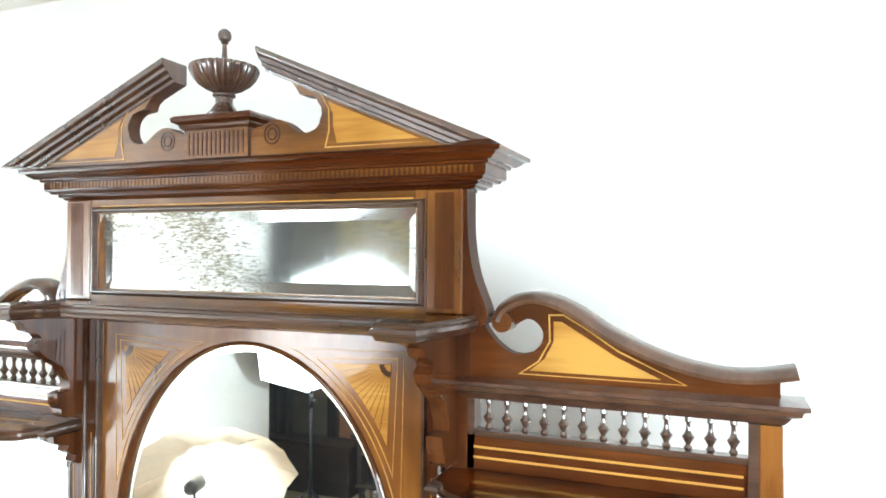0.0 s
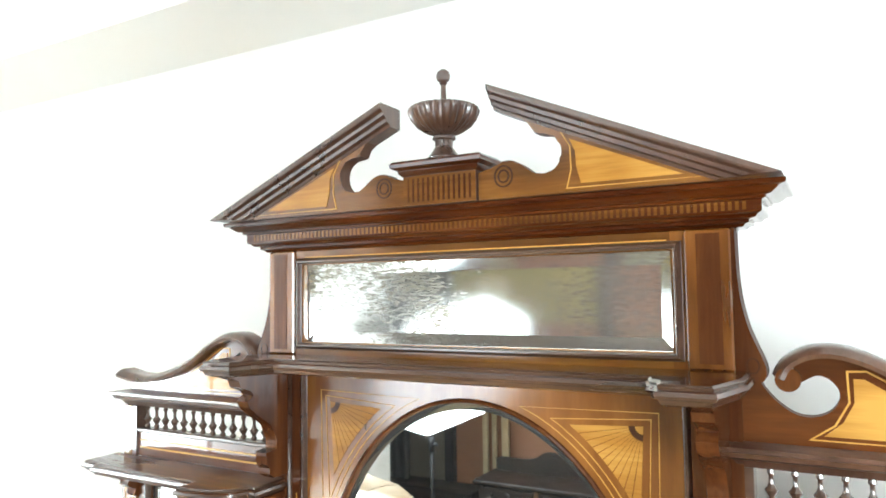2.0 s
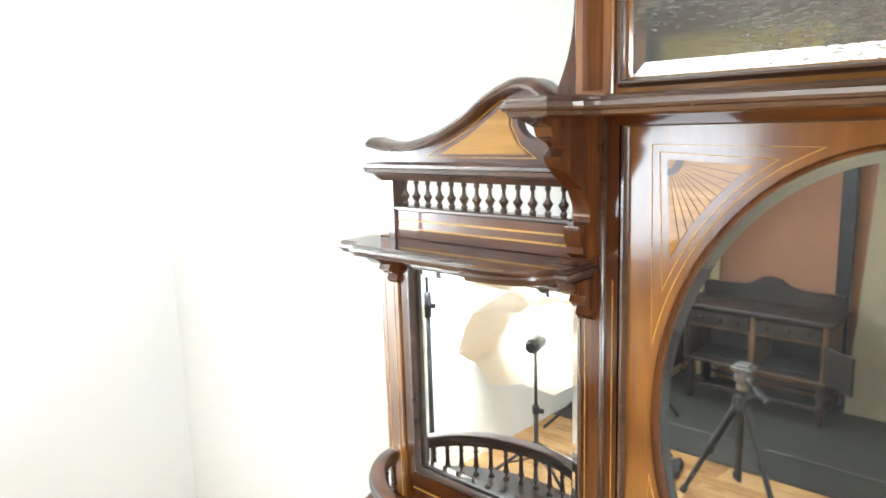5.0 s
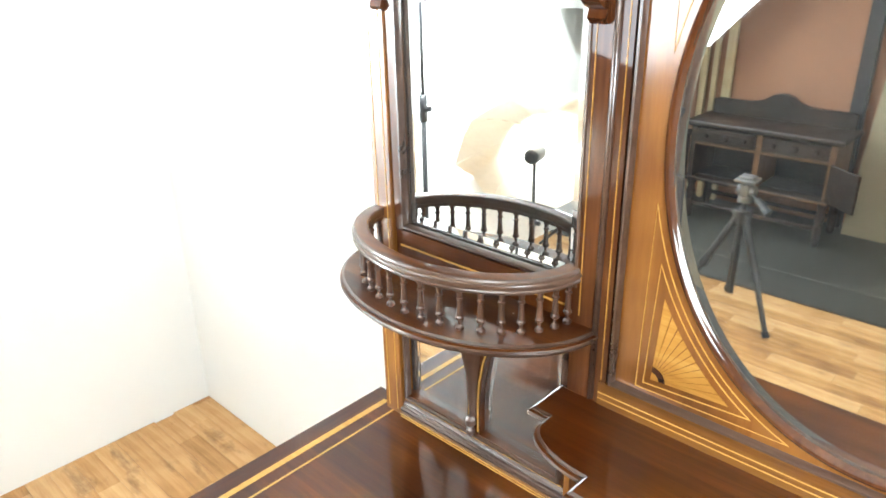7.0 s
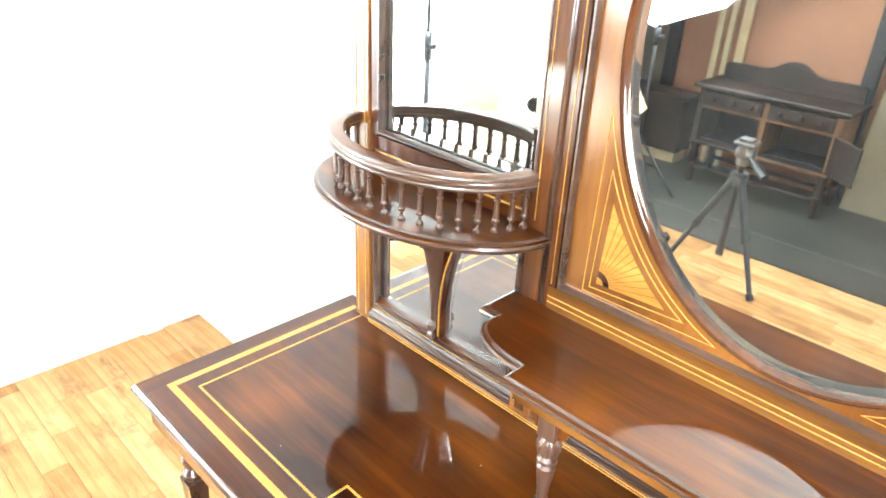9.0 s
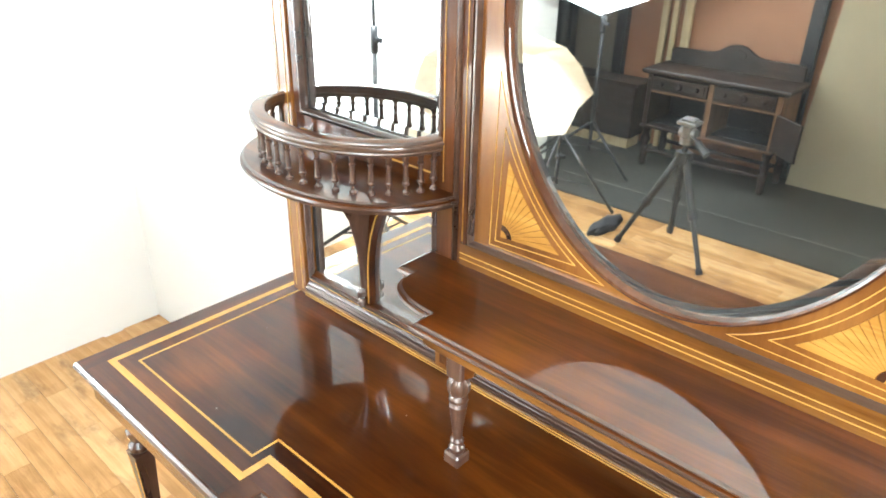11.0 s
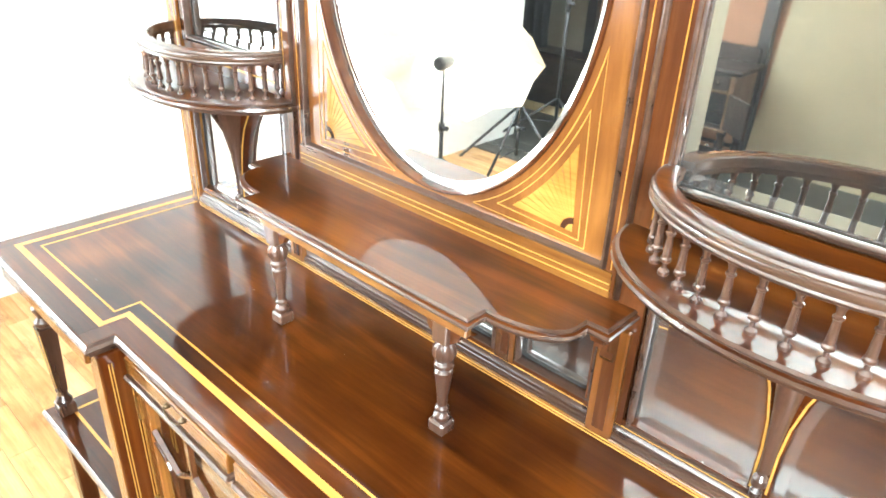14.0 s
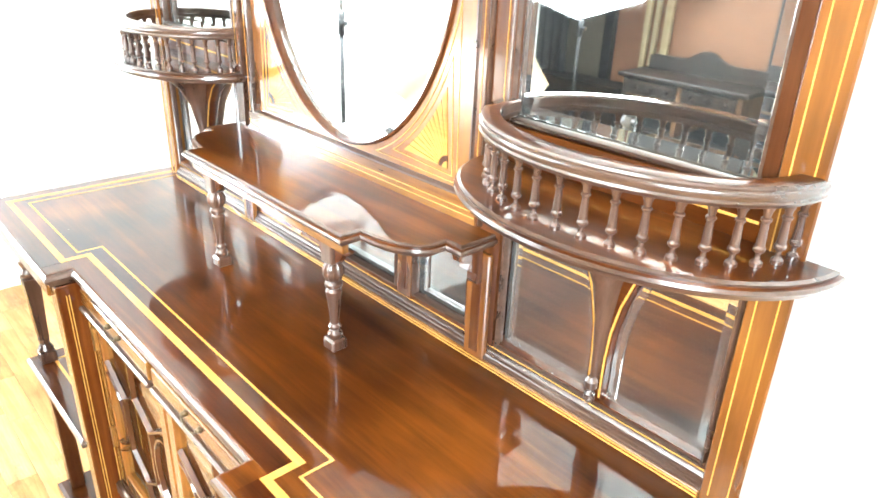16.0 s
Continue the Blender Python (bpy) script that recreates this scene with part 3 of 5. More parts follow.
# -- base: inner side walls, centre cupboard with two glazed doors, frieze drawers
for s in (-1, 1):
    wall = part("side_panel", mbox(s, 0.345, 0.382, -0.418, 0.02, 0.09, TOP - 0.03, bevel=0.002), MAHOGANY_RED, SB)
    inner = CX + s * 0.3445
    for y in (-0.404, -0.399, -0.374, -0.369):
        part("stringing", new_box(inner, inner - s * 0.001, y, y + 0.0016, 0.12, TOP - 0.05), BOXWOOD, wall)
    part("veneer_face", mbox(s, 0.3465, 0.3805, -0.4192, -0.4178, 0.10, TOP - 0.032), VENEER, wall)
# back and shelf take a darker wood, which carries the cupboard's inner shade
part("cupboard_back", new_box(CX - 0.82, CX + 0.82, 0.0, 0.02, 0.12, TOP - 0.03), MAHOGANY_DARK, SB)
part("frieze_rail", new_box(CX - 0.3445, CX + 0.3445, -0.352, -0.33, TOP - 0.085, TOP - 0.03), MAHOGANY, SB)
part("cupboard_shelf", new_box(CX - 0.3445, CX + 0.3445, -0.30, -0.002, 0.66, 0.675), MAHOGANY_DARK, SB)
part("cupboard_bottom", new_box(CX - 0.3445, CX + 0.3445, -0.35, -0.002, 0.12, 0.145), MAHOGANY, SB)
for s in (-1, 1):
    drawer = part("drawer_front", mbox(s, 0.008, 0.325, -0.366, -0.352, TOP - 0.068, TOP - 0.033, bevel=0.002), VENEER, SB)
    xm = CX + s * 0.155
    h = bmesh.new()
    for k in range(10):
        a0, a1 = math.pi * k / 10, math.pi * (k + 1) / 10
        tube(h, (xm - 0.024 * math.cos(a0), -0.3715 - 0.004 * math.sin(a0), TOP - 0.047 - 0.009 * math.sin(a0)), (xm - 0.024 * math.cos(a1), -0.3715 - 0.004 * math.sin(a1), TOP - 0.047 - 0.009 * math.sin(a1)), 0.0015, segs=8)
    for e in (-1, 1):
        tube(h, (xm + e * 0.024, -0.365, TOP - 0.047), (xm + e * 0.024, -0.373, TOP - 0.047), 0.006, 0.003)
    part("brass_handle", h, DULL_BRASS, drawer, "brass swan-neck drawer handle")
    part("lip_moulding", mbox(s, 0.004, 0.33, -0.372, -0.352, TOP - 0.080, TOP - 0.070, bevel=0.003), EBONISED, SB)
    part("lip_moulding", mbox(s, 0.002, 0.338, -0.362, -0.350, TOP - 0.096, TOP - 0.080, bevel=0.004), EBONISED, SB)
    # glazed door
    door = part("cupboard_door", mbox(s, 0.004, 0.03, -0.352, -0.330, 0.46, TOP - 0.096, bevel=0.002), VENEER_UP, SB)
    part("door_stile", mbox(s, 0.306, 0.340, -0.352, -0.330, 0.46, TOP - 0.096, bevel=0.002), VENEER_UP, door)
    part("door_rail", mbox(s, 0.03, 0.306, -0.352, -0.330, 0.46, 0.492, bevel=0.002), VENEER, door)
    part("door_rail", mbox(s, 0.03, 0.306, -0.352, -0.330, TOP - 0.125, TOP - 0.096, bevel=0.002), VENEER, door)
    u0, u1, z0, z1 = 0.03, 0.306, 0.492, TOP - 0.125
    uc, zc = (u0 + u1) / 2, (z0 + z1) / 2

    def bar(*pts, closed=False):
        part("glazing_bar", run(bmesh.new(), mp(pts, s), [(-0.005, -0.344), (-0.002, -0.352), (0.002, -0.352), (0.005, -0.344)], closed), MAHOGANY_UP, door)

    hexa = [(uc - 0.062, zc - 0.06), (uc, zc - 0.1), (uc + 0.062, zc - 0.06), (uc + 0.062, zc + 0.06), (uc, zc + 0.1), (uc - 0.062, zc + 0.06)]
    bar(*hexa, closed=True)
    for (a, b), c in (((uc - 0.062, zc - 0.06), (u0, zc - 0.11)), ((uc + 0.062, zc - 0.06), (u1, zc - 0.11)), ((uc + 0.062, zc + 0.06), (u1, zc + 0.11)), ((uc - 0.062, zc + 0.06), (u0, zc + 0.11)), ((uc, zc + 0.1), (uc, z1)), ((uc, zc - 0.1), (uc, z0))):
        bar((a, b), c)
    bar(*arc(u0, zc, 0.062, 0.085, -90, 90, 10))
    bar(*arc(u1, zc, 0.062, 0.085, 270, 90, 10))
    pane = part("pane", mbox(s, u0 - 0.004, u1 + 0.004, -0.3425, -0.3395, z0 - 0.004, z1 + 0.004), GLASS, door, "clear glass pane behind the glazing bars", smooth=False)
    pane.visible_shadow = False
    for z in (0.55, 0.79):
        part("hinge", mbox(s, 0.336, 0.342, -0.356, -0.350, z, z + 0.05), BRASS, door, "brass butt hinge")
    part("base_rail", mbox(s, 0.0, 0.3445, -0.366, -0.335, 0.425, 0.457, bevel=0.004), EBONISED, SB)
    part("lower_panel", mbox(s, 0.0, 0.3445, -0.352, -0.335, 0.145, 0.425), VENEER_UP, SB)
    # open wing: pot board, two-stage columns, plinth
    wing = part("pot_board", mslab(s, [(0.3825, -0.002), (0.3825, -0.425), (0.795, -0.425), (0.795, -0.002)], [(-0.008, 0.538), (0.0, 0.543), (0.001, 0.552), (-0.003, 0.558), (-0.006, 0.56)]), MAHOGANY, SB, "open lower shelf with a yellow inlaid line")
    dark_edges(wing)
    flat_band([(CX + s * u, y) for u, y in ((0.384, -0.372), (0.745, -0.372), (0.745, -0.004))][:: s], 0.007, 0.5606, wing, BOXWOOD, "inlaid_line")
    part("plinth", mslab(s, [(0.3825, -0.002), (0.3825, -0.425), (0.795, -0.425), (0.795, -0.002)], [(-0.004, 0.10), (0.0, 0.12), (0.0, 0.15), (-0.008, 0.157)]), MAHOGANY, SB)
    part("wing_apron", mbox(s, 0.383, 0.79, -0.425, -0.405, TOP - 0.062, TOP - 0.03, bevel=0.003), VENEER, SB)
    for y in (-0.385, -0.03):
        x = CX + s * 0.752
        col = bmesh.new()
        box(col, x - 0.016, x + 0.016, y - 0.016, y + 0.016, 0.86, TOP - 0.03, bevel=0.002)
        lathe(col, [(0.013, 0.79), (0.018, 0.797), (0.018, 0.805), (0.011, 0.815), (0.016, 0.828), (0.017, 0.838), (0.010, 0.85), (0.015, 0.862)], x, y, 16)
        v0 = [(0.0105, 0.625), (0.0175, 0.79)]
        for (ra, za), (rb, zb) in ((v0[0], v0[1]),):
            lo = [col.verts.new((x + dx * ra, y + dy * ra, za)) for dx, dy in ((-1, -1), (1, -1), (1, 1), (-1, 1))]
            hi = [col.verts.new((x + dx * rb, y + dy * rb, zb)) for dx, dy in ((-1, -1), (1, -1), (1, 1), (-1, 1))]
            for i in range(4):
                col.faces.new((lo[i - 1], lo[i], hi[i], hi[i - 1]))
            col.faces.new(lo[::-1]); col.faces.new(hi)
        lathe(col, [(0.017, 0.588), (0.018, 0.596), (0.011, 0.61), (0.013, 0.625)], x, y, 16)
        box(col, x - 0.018, x + 0.018, y - 0.018, y + 0.018, 0.56, 0.59, bevel=0.002)
        post = part("column", col, MAHOGANY_DARK, SB, "turned and tapered mahogany column")
        if y < -0.2:
            for e in (-1, 1):
                part("stringing", tube(bmesh.new(), (x + e * 0.0082, y - 0.0109, 0.635), (x + e * 0.0138, y - 0.0172, 0.78), 0.0009, segs=6), BOXWOOD, post)
        part("lower_column", new_box(x - 0.018, x + 0.018, y - 0.018, y + 0.018, 0.157, 0.538, bevel=0.003), MAHOGANY_UP, SB)
        foot = lathe(bmesh.new(), [(0.018, 0.0), (0.024, 0.01), (0.022, 0.03), (0.03, 0.06), (0.026, 0.085), (0.03, 0.1)], x, y, 16)
        part("foot", foot, MAHOGANY_UP, SB)

# the centre front stands almost flush with the edge of the top
for ob in SB.children:
    if ob.name.split(".")[0] in ("drawer_front", "lip_moulding", "cupboard_door", "base_rail", "lower_panel", "frieze_rail"):
        ob.location.y = -0.018

# -- back board framework
def board(u0, u1, z0, z1, mat, y0=0.0, y1=0.024, name="back_rail", s=0, bevel=0.0):
    if s == 0:
        return part(name, new_box(CX + u0, CX + u1, y0, y1, z0, z1, bevel=bevel), mat, SB)
    return part(name, mbox(s, u0, u1, y0, y1, z0, z1, bevel), mat, SB)


part("back_board", new_box(CX - 0.762, CX + 0.762, 0.024, 0.034, TOP, 1.76), MAHOGANY, SB)
part("back_board", new_box(CX - 0.372, CX + 0.372, 0.024, 0.034, 1.76, 2.15), MAHOGANY, SB)

strip = part("base_strip", new_box(CX - 0.725, CX + 0.725, -0.018, 0.02, TOP, TOP + 0.012, bevel=0.0012), VENEER, SB, "golden base strip with two boxwood lines")
for z in (0.0035, 0.0085):
    line([(CX - 0.724, TOP + z), (CX + 0.724, TOP + z)], -0.0182, 0.0015, strip, closed=False)
base = part("base_moulding", run(bmesh.new(), [(CX - 0.725, TOP + 0.012), (CX + 0.725, TOP + 0.012)], [(0.0, 0.02), (0.0, -0.015), (0.002, -0.0165), (0.006, -0.0165), (0.008, -0.013), (0.010, -0.0125), (0.012, -0.009), (0.015, -0.0095), (0.018, -0.007), (0.020, -0.004), (0.024, -0.004), (0.024, 0.02)]), EBONISED, SB, "dark moulding above the base strip")
line([(CX - 0.724, TOP + 0.0335), (CX + 0.724, TOP + 0.0335)], -0.0042, 0.0016, base, closed=False)

# section of the gallery rail: a flat top with a reeded outer edge
RAIL = [(0.0100, 1.3580), (0.0125, 1.3600), (0.0135, 1.3625), (0.0122, 1.3648), (0.0136, 1.3672), (0.0142, 1.3700), (0.0134, 1.3726), (0.0116, 1.3738), (0.0118, 1.3758), (0.0104, 1.3783), (0.0080, 1.3795),
        (-0.0115, 1.3795), (-0.0132, 1.3780), (-0.0135, 1.3745), (-0.0120, 1.3710), (-0.0125, 1.3660), (-0.0100, 1.3620), (-0.0100, 1.3580)]

for s in (-1, 1):
    # outer post, inlaid with boxwood lines
    post = part("outer_post", mbox(s, 0.724, 0.768, -0.014, 0.034, TOP, 1.745, bevel=0.002), VENEER_UP, SB)
    for u in (0.735, 0.757):
        part("stringing", new_box(CX + s * u - 0.0007, CX + s * u + 0.0007, -0.0148, -0.0135, TOP + 0.012, 1.735), BOXWOOD, post)
    # stile between the side mirrors and the oval panel
    stile = part("stile", mbox(s, 0.316, 0.376, -0.008, 0.024, TOP + 0.036, 1.955), MAHOGANY_UP, SB)
    for u in (0.323, 0.364):
        part("stringing", new_box(CX + s * u - 0.0007, CX + s * u + 0.0007, -0.0088, -0.0078, 1.225 if u < 0.34 else 1.31, 1.745), SATINWOOD, stile)
    part("dark_bead", tube(bmesh.new(), (CX + s * 0.337, -0.009, 1.19), (CX + s * 0.337, -0.009, 1.95), 0.0045, segs=8), EBONISED, stile)
    pil = part("pilaster", mbox(s, 0.326, 0.368, -0.018, -0.008, TOP + 0.0, 1.155, bevel=0.002), VENEER_UP, SB)
    part("dark_band", mbox(s, 0.338, 0.356, -0.0188, -0.0176, TOP + 0.02, 1.14), MAHOGANY_UP, pil)
    # lower side mirrors and the trumpet-shaped support of the bow shelf
    board(0.376, 0.724, TOP + 0.036, TOP + 0.046, MAHOGANY, -0.006, 0.024, "mirror_rail", s)
    mirror_part("mirror_plate", bevelled_pane(mp(rect(0.386, 0.556, 1.012, 1.27), s), 0.010, 0.018), MIRROR, SB, "bevelled mirror plate", smooth=False)
    mirror_part("mirror_plate", bevelled_pane(mp(rect(0.558, 0.716, 1.012, 1.27), s), 0.010, 0.018), MIRROR, SB, "bevelled mirror plate", smooth=False)
    bead(mp(rect(0.388, 0.714, 1.014, 1.275), s), 0.0, SB, k=0.75)
    uc = 0.557
    def flare(w):
        prof = [(0.013, 1.012), (0.013, 1.08), (0.016, 1.12), (0.024, 1.16), (0.038, 1.20), (0.06, 1.235), (0.085, 1.255), (0.12, 1.268), (0.12, 1.276)]
        return [(uc + a * w, z) for a, z in prof] + [(uc - a * w, z) for a, z in prof[::-1]]
    spandrel = part("spandrel", plate(bmesh.new(), mp(flare(1.0), s), -0.004, 0.009), MAHOGANY_EDGE, SB)
    edge = [(uc + a, z) for a, z in ((0.013, 1.02), (0.013, 1.08), (0.016, 1.12), (0.024, 1.16), (0.038, 1.20), (0.06, 1.235), (0.085, 1.255), (0.12, 1.268))]
    for e in (-1, 1):
        line(mp([(uc + e * (u - uc - 0.0035 if u - uc > 0.013 else 0.0095), z) for u, z in edge], s), -0.0042, 0.0028, spandrel, closed=False)
        part("curved_bevel", run(bmesh.new(), mp([(uc + e * (u - uc + 0.0075), z) for u, z in edge[:-1]], s), [(-0.006, 0.0082), (0.006, 0.0082), (0.006, 0.0098), (-0.006, 0.0098)]), MIRROR_BEVEL, spandrel, "pale bevel that follows the curve")
    stem = bmesh.new()
    rings = []
    for w, d, z in ((0.007, 0.008, 1.05), (0.008, 0.010, 1.09), (0.011, 0.016, 1.14), (0.017, 0.028, 1.19), (0.027, 0.05, 1.23), (0.042, 0.08, 1.26), (0.05, 0.10, 1.276)):
        rings.append([stem.verts.new((CX + s * uc + w * math.cos(t), -0.004 - d * math.sin(t), z)) for t in [math.pi * i / 10 for i in range(11)]])
    for a, b in zip(rings, rings[1:]):
        for i in range(10):
            stem.faces.new((a[i], a[i + 1], b[i + 1], b[i]))
        stem.faces.new((a[10], a[0], b[0], b[10]))
    stem.faces.new(rings[0][::-1]); stem.faces.new(rings[-1])
    support = part("shelf_support", stem, MAHOGANY_DARK, SB, "fluted trumpet-shaped support")
    dots = bmesh.new()
    for i in range(15):
        t = math.pi * (i + 0.5) / 15
        lathe(dots, [(0.001, 1.262), (0.0035, 1.266), (0.0035, 1.271), (0.001, 1.275)], CX + s * uc + 0.048 * math.cos(t), -0.004 - 0.096 * math.sin(t), 6)
    part("beading", dots, MAHOGANY, support)
    part("drop_finial", lathe(bmesh.new(), [(0.004, 1.012), (0.008, 1.018), (0.0075, 1.026), (0.004, 1.03), (0.009, 1.036), (0.009, 1.046), (0.005, 1.052)], CX + s * uc, -0.012, 12), EBONISED, support)
    # bow-fronted gallery shelf
    uc = 0.567
    oval = [(uc + 0.235 * math.cos(t), -0.172 * math.sin(t) - 0.002) for t in [math.pi * i / 36 for i in range(37)]]
    oval = [(oval[0][0], 0.0)] + oval[1:-1] + [(oval[-1][0], 0.0)]
    gallery = part("bow_shelf", mslab(s, oval, shelf_edge(1.276, 1.297)), MAHOGANY, SB, "bow-fronted shelf with a turned spindle gallery")
    dark_edges(gallery)
    path = [(uc + 0.190 * math.cos(t), -0.137 * math.sin(t) - 0.004) for t in [math.pi * i / 40 for i in range(41)]]
    rail = bmesh.new()
    rings = []
    for i, (u, y) in enumerate(path):
        t = math.pi * i / 40
        nx, ny = math.cos(t), -math.sin(t)
        rings.append([rail.verts.new((CX + s * (u + nx * d), y + ny * d, z)) for d, z in RAIL])
    for a, b in zip(rings, rings[1:]):
        for j in range(len(RAIL)):
            rail.faces.new((a[j - 1], a[j], b[j], b[j - 1]))
    rail.faces.new(rings[0]); rail.faces.new(rings[-1][::-1])
    dark_edges(part("gallery_rail", rail, MAHOGANY, gallery, "flat-topped rail with a reeded edge"))
    for i in range(19):
        t = math.pi * (i + 0.5) / 19
        x, y = CX + s * (uc + 0.190 * math.cos(t)), -0.137 * math.sin(t) - 0.004
        z0 = 1.297
        sp = lathe(bmesh.new(), [(r * 0.9, z0 + h) for r, h in ((0.0066, 0.0), (0.0066, 0.004), (0.0050, 0.0055), (0.0028, 0.0075), (0.0026, 0.0125), (0.0064, 0.0155), (0.0066, 0.0185), (0.0050, 0.0205), (0.0046, 0.030), (0.0038, 0.042), (0.0040, 0.044), (0.0056, 0.0455), (0.0056, 0.0475), (0.0036, 0.049), (0.0044, 0.054), (0.0060, 0.057), (0.0060, 0.062))], x, y, 12)
        part("spindle", sp, MAHOGANY_DARK, gallery)
    # upper side mirror
    board(0.376, 0.724, 1.297, 1.345, MAHOGANY, -0.006, 0.024, "mirror_rail", s)
    line(mp([(0.385, 1.318), (0.715, 1.318)], s), -0.0062, 0.003, SB, closed=False)
    board(0.376, 0.724, 1.715, 1.745, MAHOGANY, -0.002, 0.024, "mirror_rail", s)
    board(0.376, 0.724, 1.275, 1.297, MAHOGANY, 0.0, 0.024, "mirror_rail", s)
    mirror_part("mirror_plate", bevelled_pane(mp(rect(0.374, 0.706, 1.352, 1.722), s), 0.008, 0.02), MIRROR if s < 0 else MIRROR_VEILED, SB, "tall bevelled mirror plate", smooth=False)
    bead(mp(rect(0.3765, 0.702, 1.356, 1.718), s), 0.0, SB, k=0.8)
    part("mirror_frame", mbox(s, 0.706, 0.724, -0.010, 0.024, 1.345, 1.715, bevel=0.002), MAHOGANY_UP, SB)
    # serpentine shelf above it with corbels
    shelf = [(0.345, 0.0), (0.345, -0.082), (0.362, -0.082)] + [(0.472 - 0.104 * math.cos(t), -0.092 - 0.042 * math.sin(t)) for t in [math.pi / 2 * i / 8 for i in range(9)]] + [(0.476, -0.134), (0.476, -0.098), (0.745, -0.098), (0.752, -0.082), (0.795, -0.082), (0.795, 0.0)]
    upper = part("serpentine_shelf", mslab(s, shelf, shelf_edge(1.745, 1.766)), MAHOGANY, SB, "small shaped shelf with a moulded edge")
    dark_edges(upper)
    for u in (0.348, 0.722):
        prof = [(-0.002, 1.69), (-0.012, 1.688), (-0.02, 1.695), (-0.016, 1.704), (-0.026, 1.708), (-0.036, 1.716), (-0.032, 1.725), (-0.05, 1.728), (-0.062, 1.737), (-0.062, 1.746), (-0.002, 1.746)]
        part("corbel", side_plate(bmesh.new(), [(y, z) for y, z in prof], CX + s * u, CX + s * (u + 0.024)), MAHOGANY_UP, SB, "small carved corbel")
    # upper gallery: panel, spindles, rail, swan-neck pediment
    panel = part("gallery_panel", mbox(s, 0.372, 0.768, -0.006, 0.018, 1.766, 1.814, bevel=0.001), MAHOGANY_FACE, SB)
    for z in (1.783, 1.797):
        line(mp([(0.385, z), (0.725, z)], s), -0.0062, 0.003, panel, closed=False)
    cap_post = part("gallery_post", mbox(s, 0.742, 0.767, -0.012, 0.020, 1.766, 1.862, bevel=0.001), VENEER_UP, SB)
    part("post_side", mbox(s, 0.730, 0.742, -0.0115, 0.018, 1.766, 1.862), EBONISED, cap_post)
    part("gallery_post", mbox(s, 0.372, 0.386, -0.006, 0.020, 1.766, 1.862), EBONISED, SB)
    part("bottom_rail", mbox(s, 0.386, 0.732, -0.010, 0.014, 1.812, 1.820, bevel=0.002), EBONISED, SB)
    z0 = 1.820
    for i in range(13):
        x = CX + s * (0.386 + 0.346 * (i + 0.7) / 13.4)
        sp = lathe(bmesh.new(), [(0.004, z0), (0.0055, z0 + 0.004), (0.003, z0 + 0.008), (0.006, z0 + 0.0135), (0.0078, z0 + 0.017), (0.0045, z0 + 0.021), (0.0028, z0 + 0.026), (0.0026, z0 + 0.034), (0.0045, z0 + 0.037), (0.0035, z0 + 0.043)], x, 0.002, 8)
        part("spindle", sp, EBONISED, SB)
    part("gallery_cornice", mslab(s, [(0.372, 0.02), (0.372, -0.004), (0.768, -0.004), (0.768, 0.02)], [(0.0, 1.862), (0.004, 1.866), (0.008, 1.872), (0.018, 1.876), (0.02, 1.882), (0.026, 1.884), (0.026, 1.889), (0.002, 1.892)]), MAHOGANY_DARK, SB)
    spine = [(0.782, 1.926), (0.762, 1.922), (0.735, 1.918), (0.70, 1.918), (0.655, 1.926), (0.61, 1.941), (0.565, 1.962), (0.53, 1.984), (0.50, 1.998), (0.472, 2.004), (0.445, 2.0), (0.425, 1.987), (0.417, 1.972)]
    spine = smooth_path(spine, 5)
    body = [(0.765, 1.892)] + smooth_path([(0.765, 1.916), (0.70, 1.914), (0.655, 1.922), (0.61, 1.937), (0.565, 1.958), (0.53, 1.98), (0.50, 1.994), (0.472, 2.0), (0.447, 1.996), (0.43, 1.985), (0.424, 1.972), (0.434, 1.962), (0.445, 1.968), (0.458, 1.974), (0.47, 1.970), (0.479, 1.958), (0.478, 1.944), (0.468, 1.932), (0.452, 1.926), (0.434, 1.928), (0.416, 1.940), (0.402, 1.956), (0.394, 1.970)], 4) + [(0.372, 1.970), (0.372, 1.892)]
    swan = raw_edges(part("swan_neck_board", plate(bmesh.new(), mp(body, s), 0.0, 0.018), MAHOGANY_FACE, SB, "swan-neck pediment with satinwood inlay"))
    ridge = run(bmesh.new(), [(CX + s * u, z) for u, z in spine], [(-0.007, 0.02), (-0.007, -0.006), (-0.003, -0.016), (0.003, -0.022), (0.008, -0.020), (0.009, 0.02)] if s > 0 else [(0.007, 0.02), (0.007, -0.006), (0.003, -0.016), (-0.003, -0.022), (-0.008, -0.020), (-0.009, 0.02)])
    part("swan_neck_moulding", ridge, MAHOGANY_DARK, swan)
    eye = bmesh.new()
    lathe(eye, [(0.002, -0.008), (0.010, -0.008), (0.014, -0.004), (0.014, 0.028), (0.002, 0.028)], 0, 0, 16)
    bmesh.ops.transform(eye, matrix=Matrix.Translation((CX + s * 0.428, 0.008, 1.970)) @ Matrix.Rotation(radians(90), 4, "X"), verts=eye.verts)
    part("scroll_eye", eye, MAHOGANY_UP, swan)
    part("satinwood_inlay", plate(bmesh.new(), mp([(0.462, 1.905), (0.63, 1.905), (0.575, 1.930), (0.53, 1.957), (0.505, 1.972), (0.494, 1.972), (0.494, 1.945), (0.482, 1.922)], s), -0.0012, 0.001), SATINWOOD, swan)
    line(mp([(0.448, 1.900), (0.66, 1.900), (0.578, 1.937), (0.535, 1.965), (0.507, 1.981), (0.488, 1.980), (0.489, 1.945), (0.474, 1.918)], s), -0.0002, 0.0022, swan)
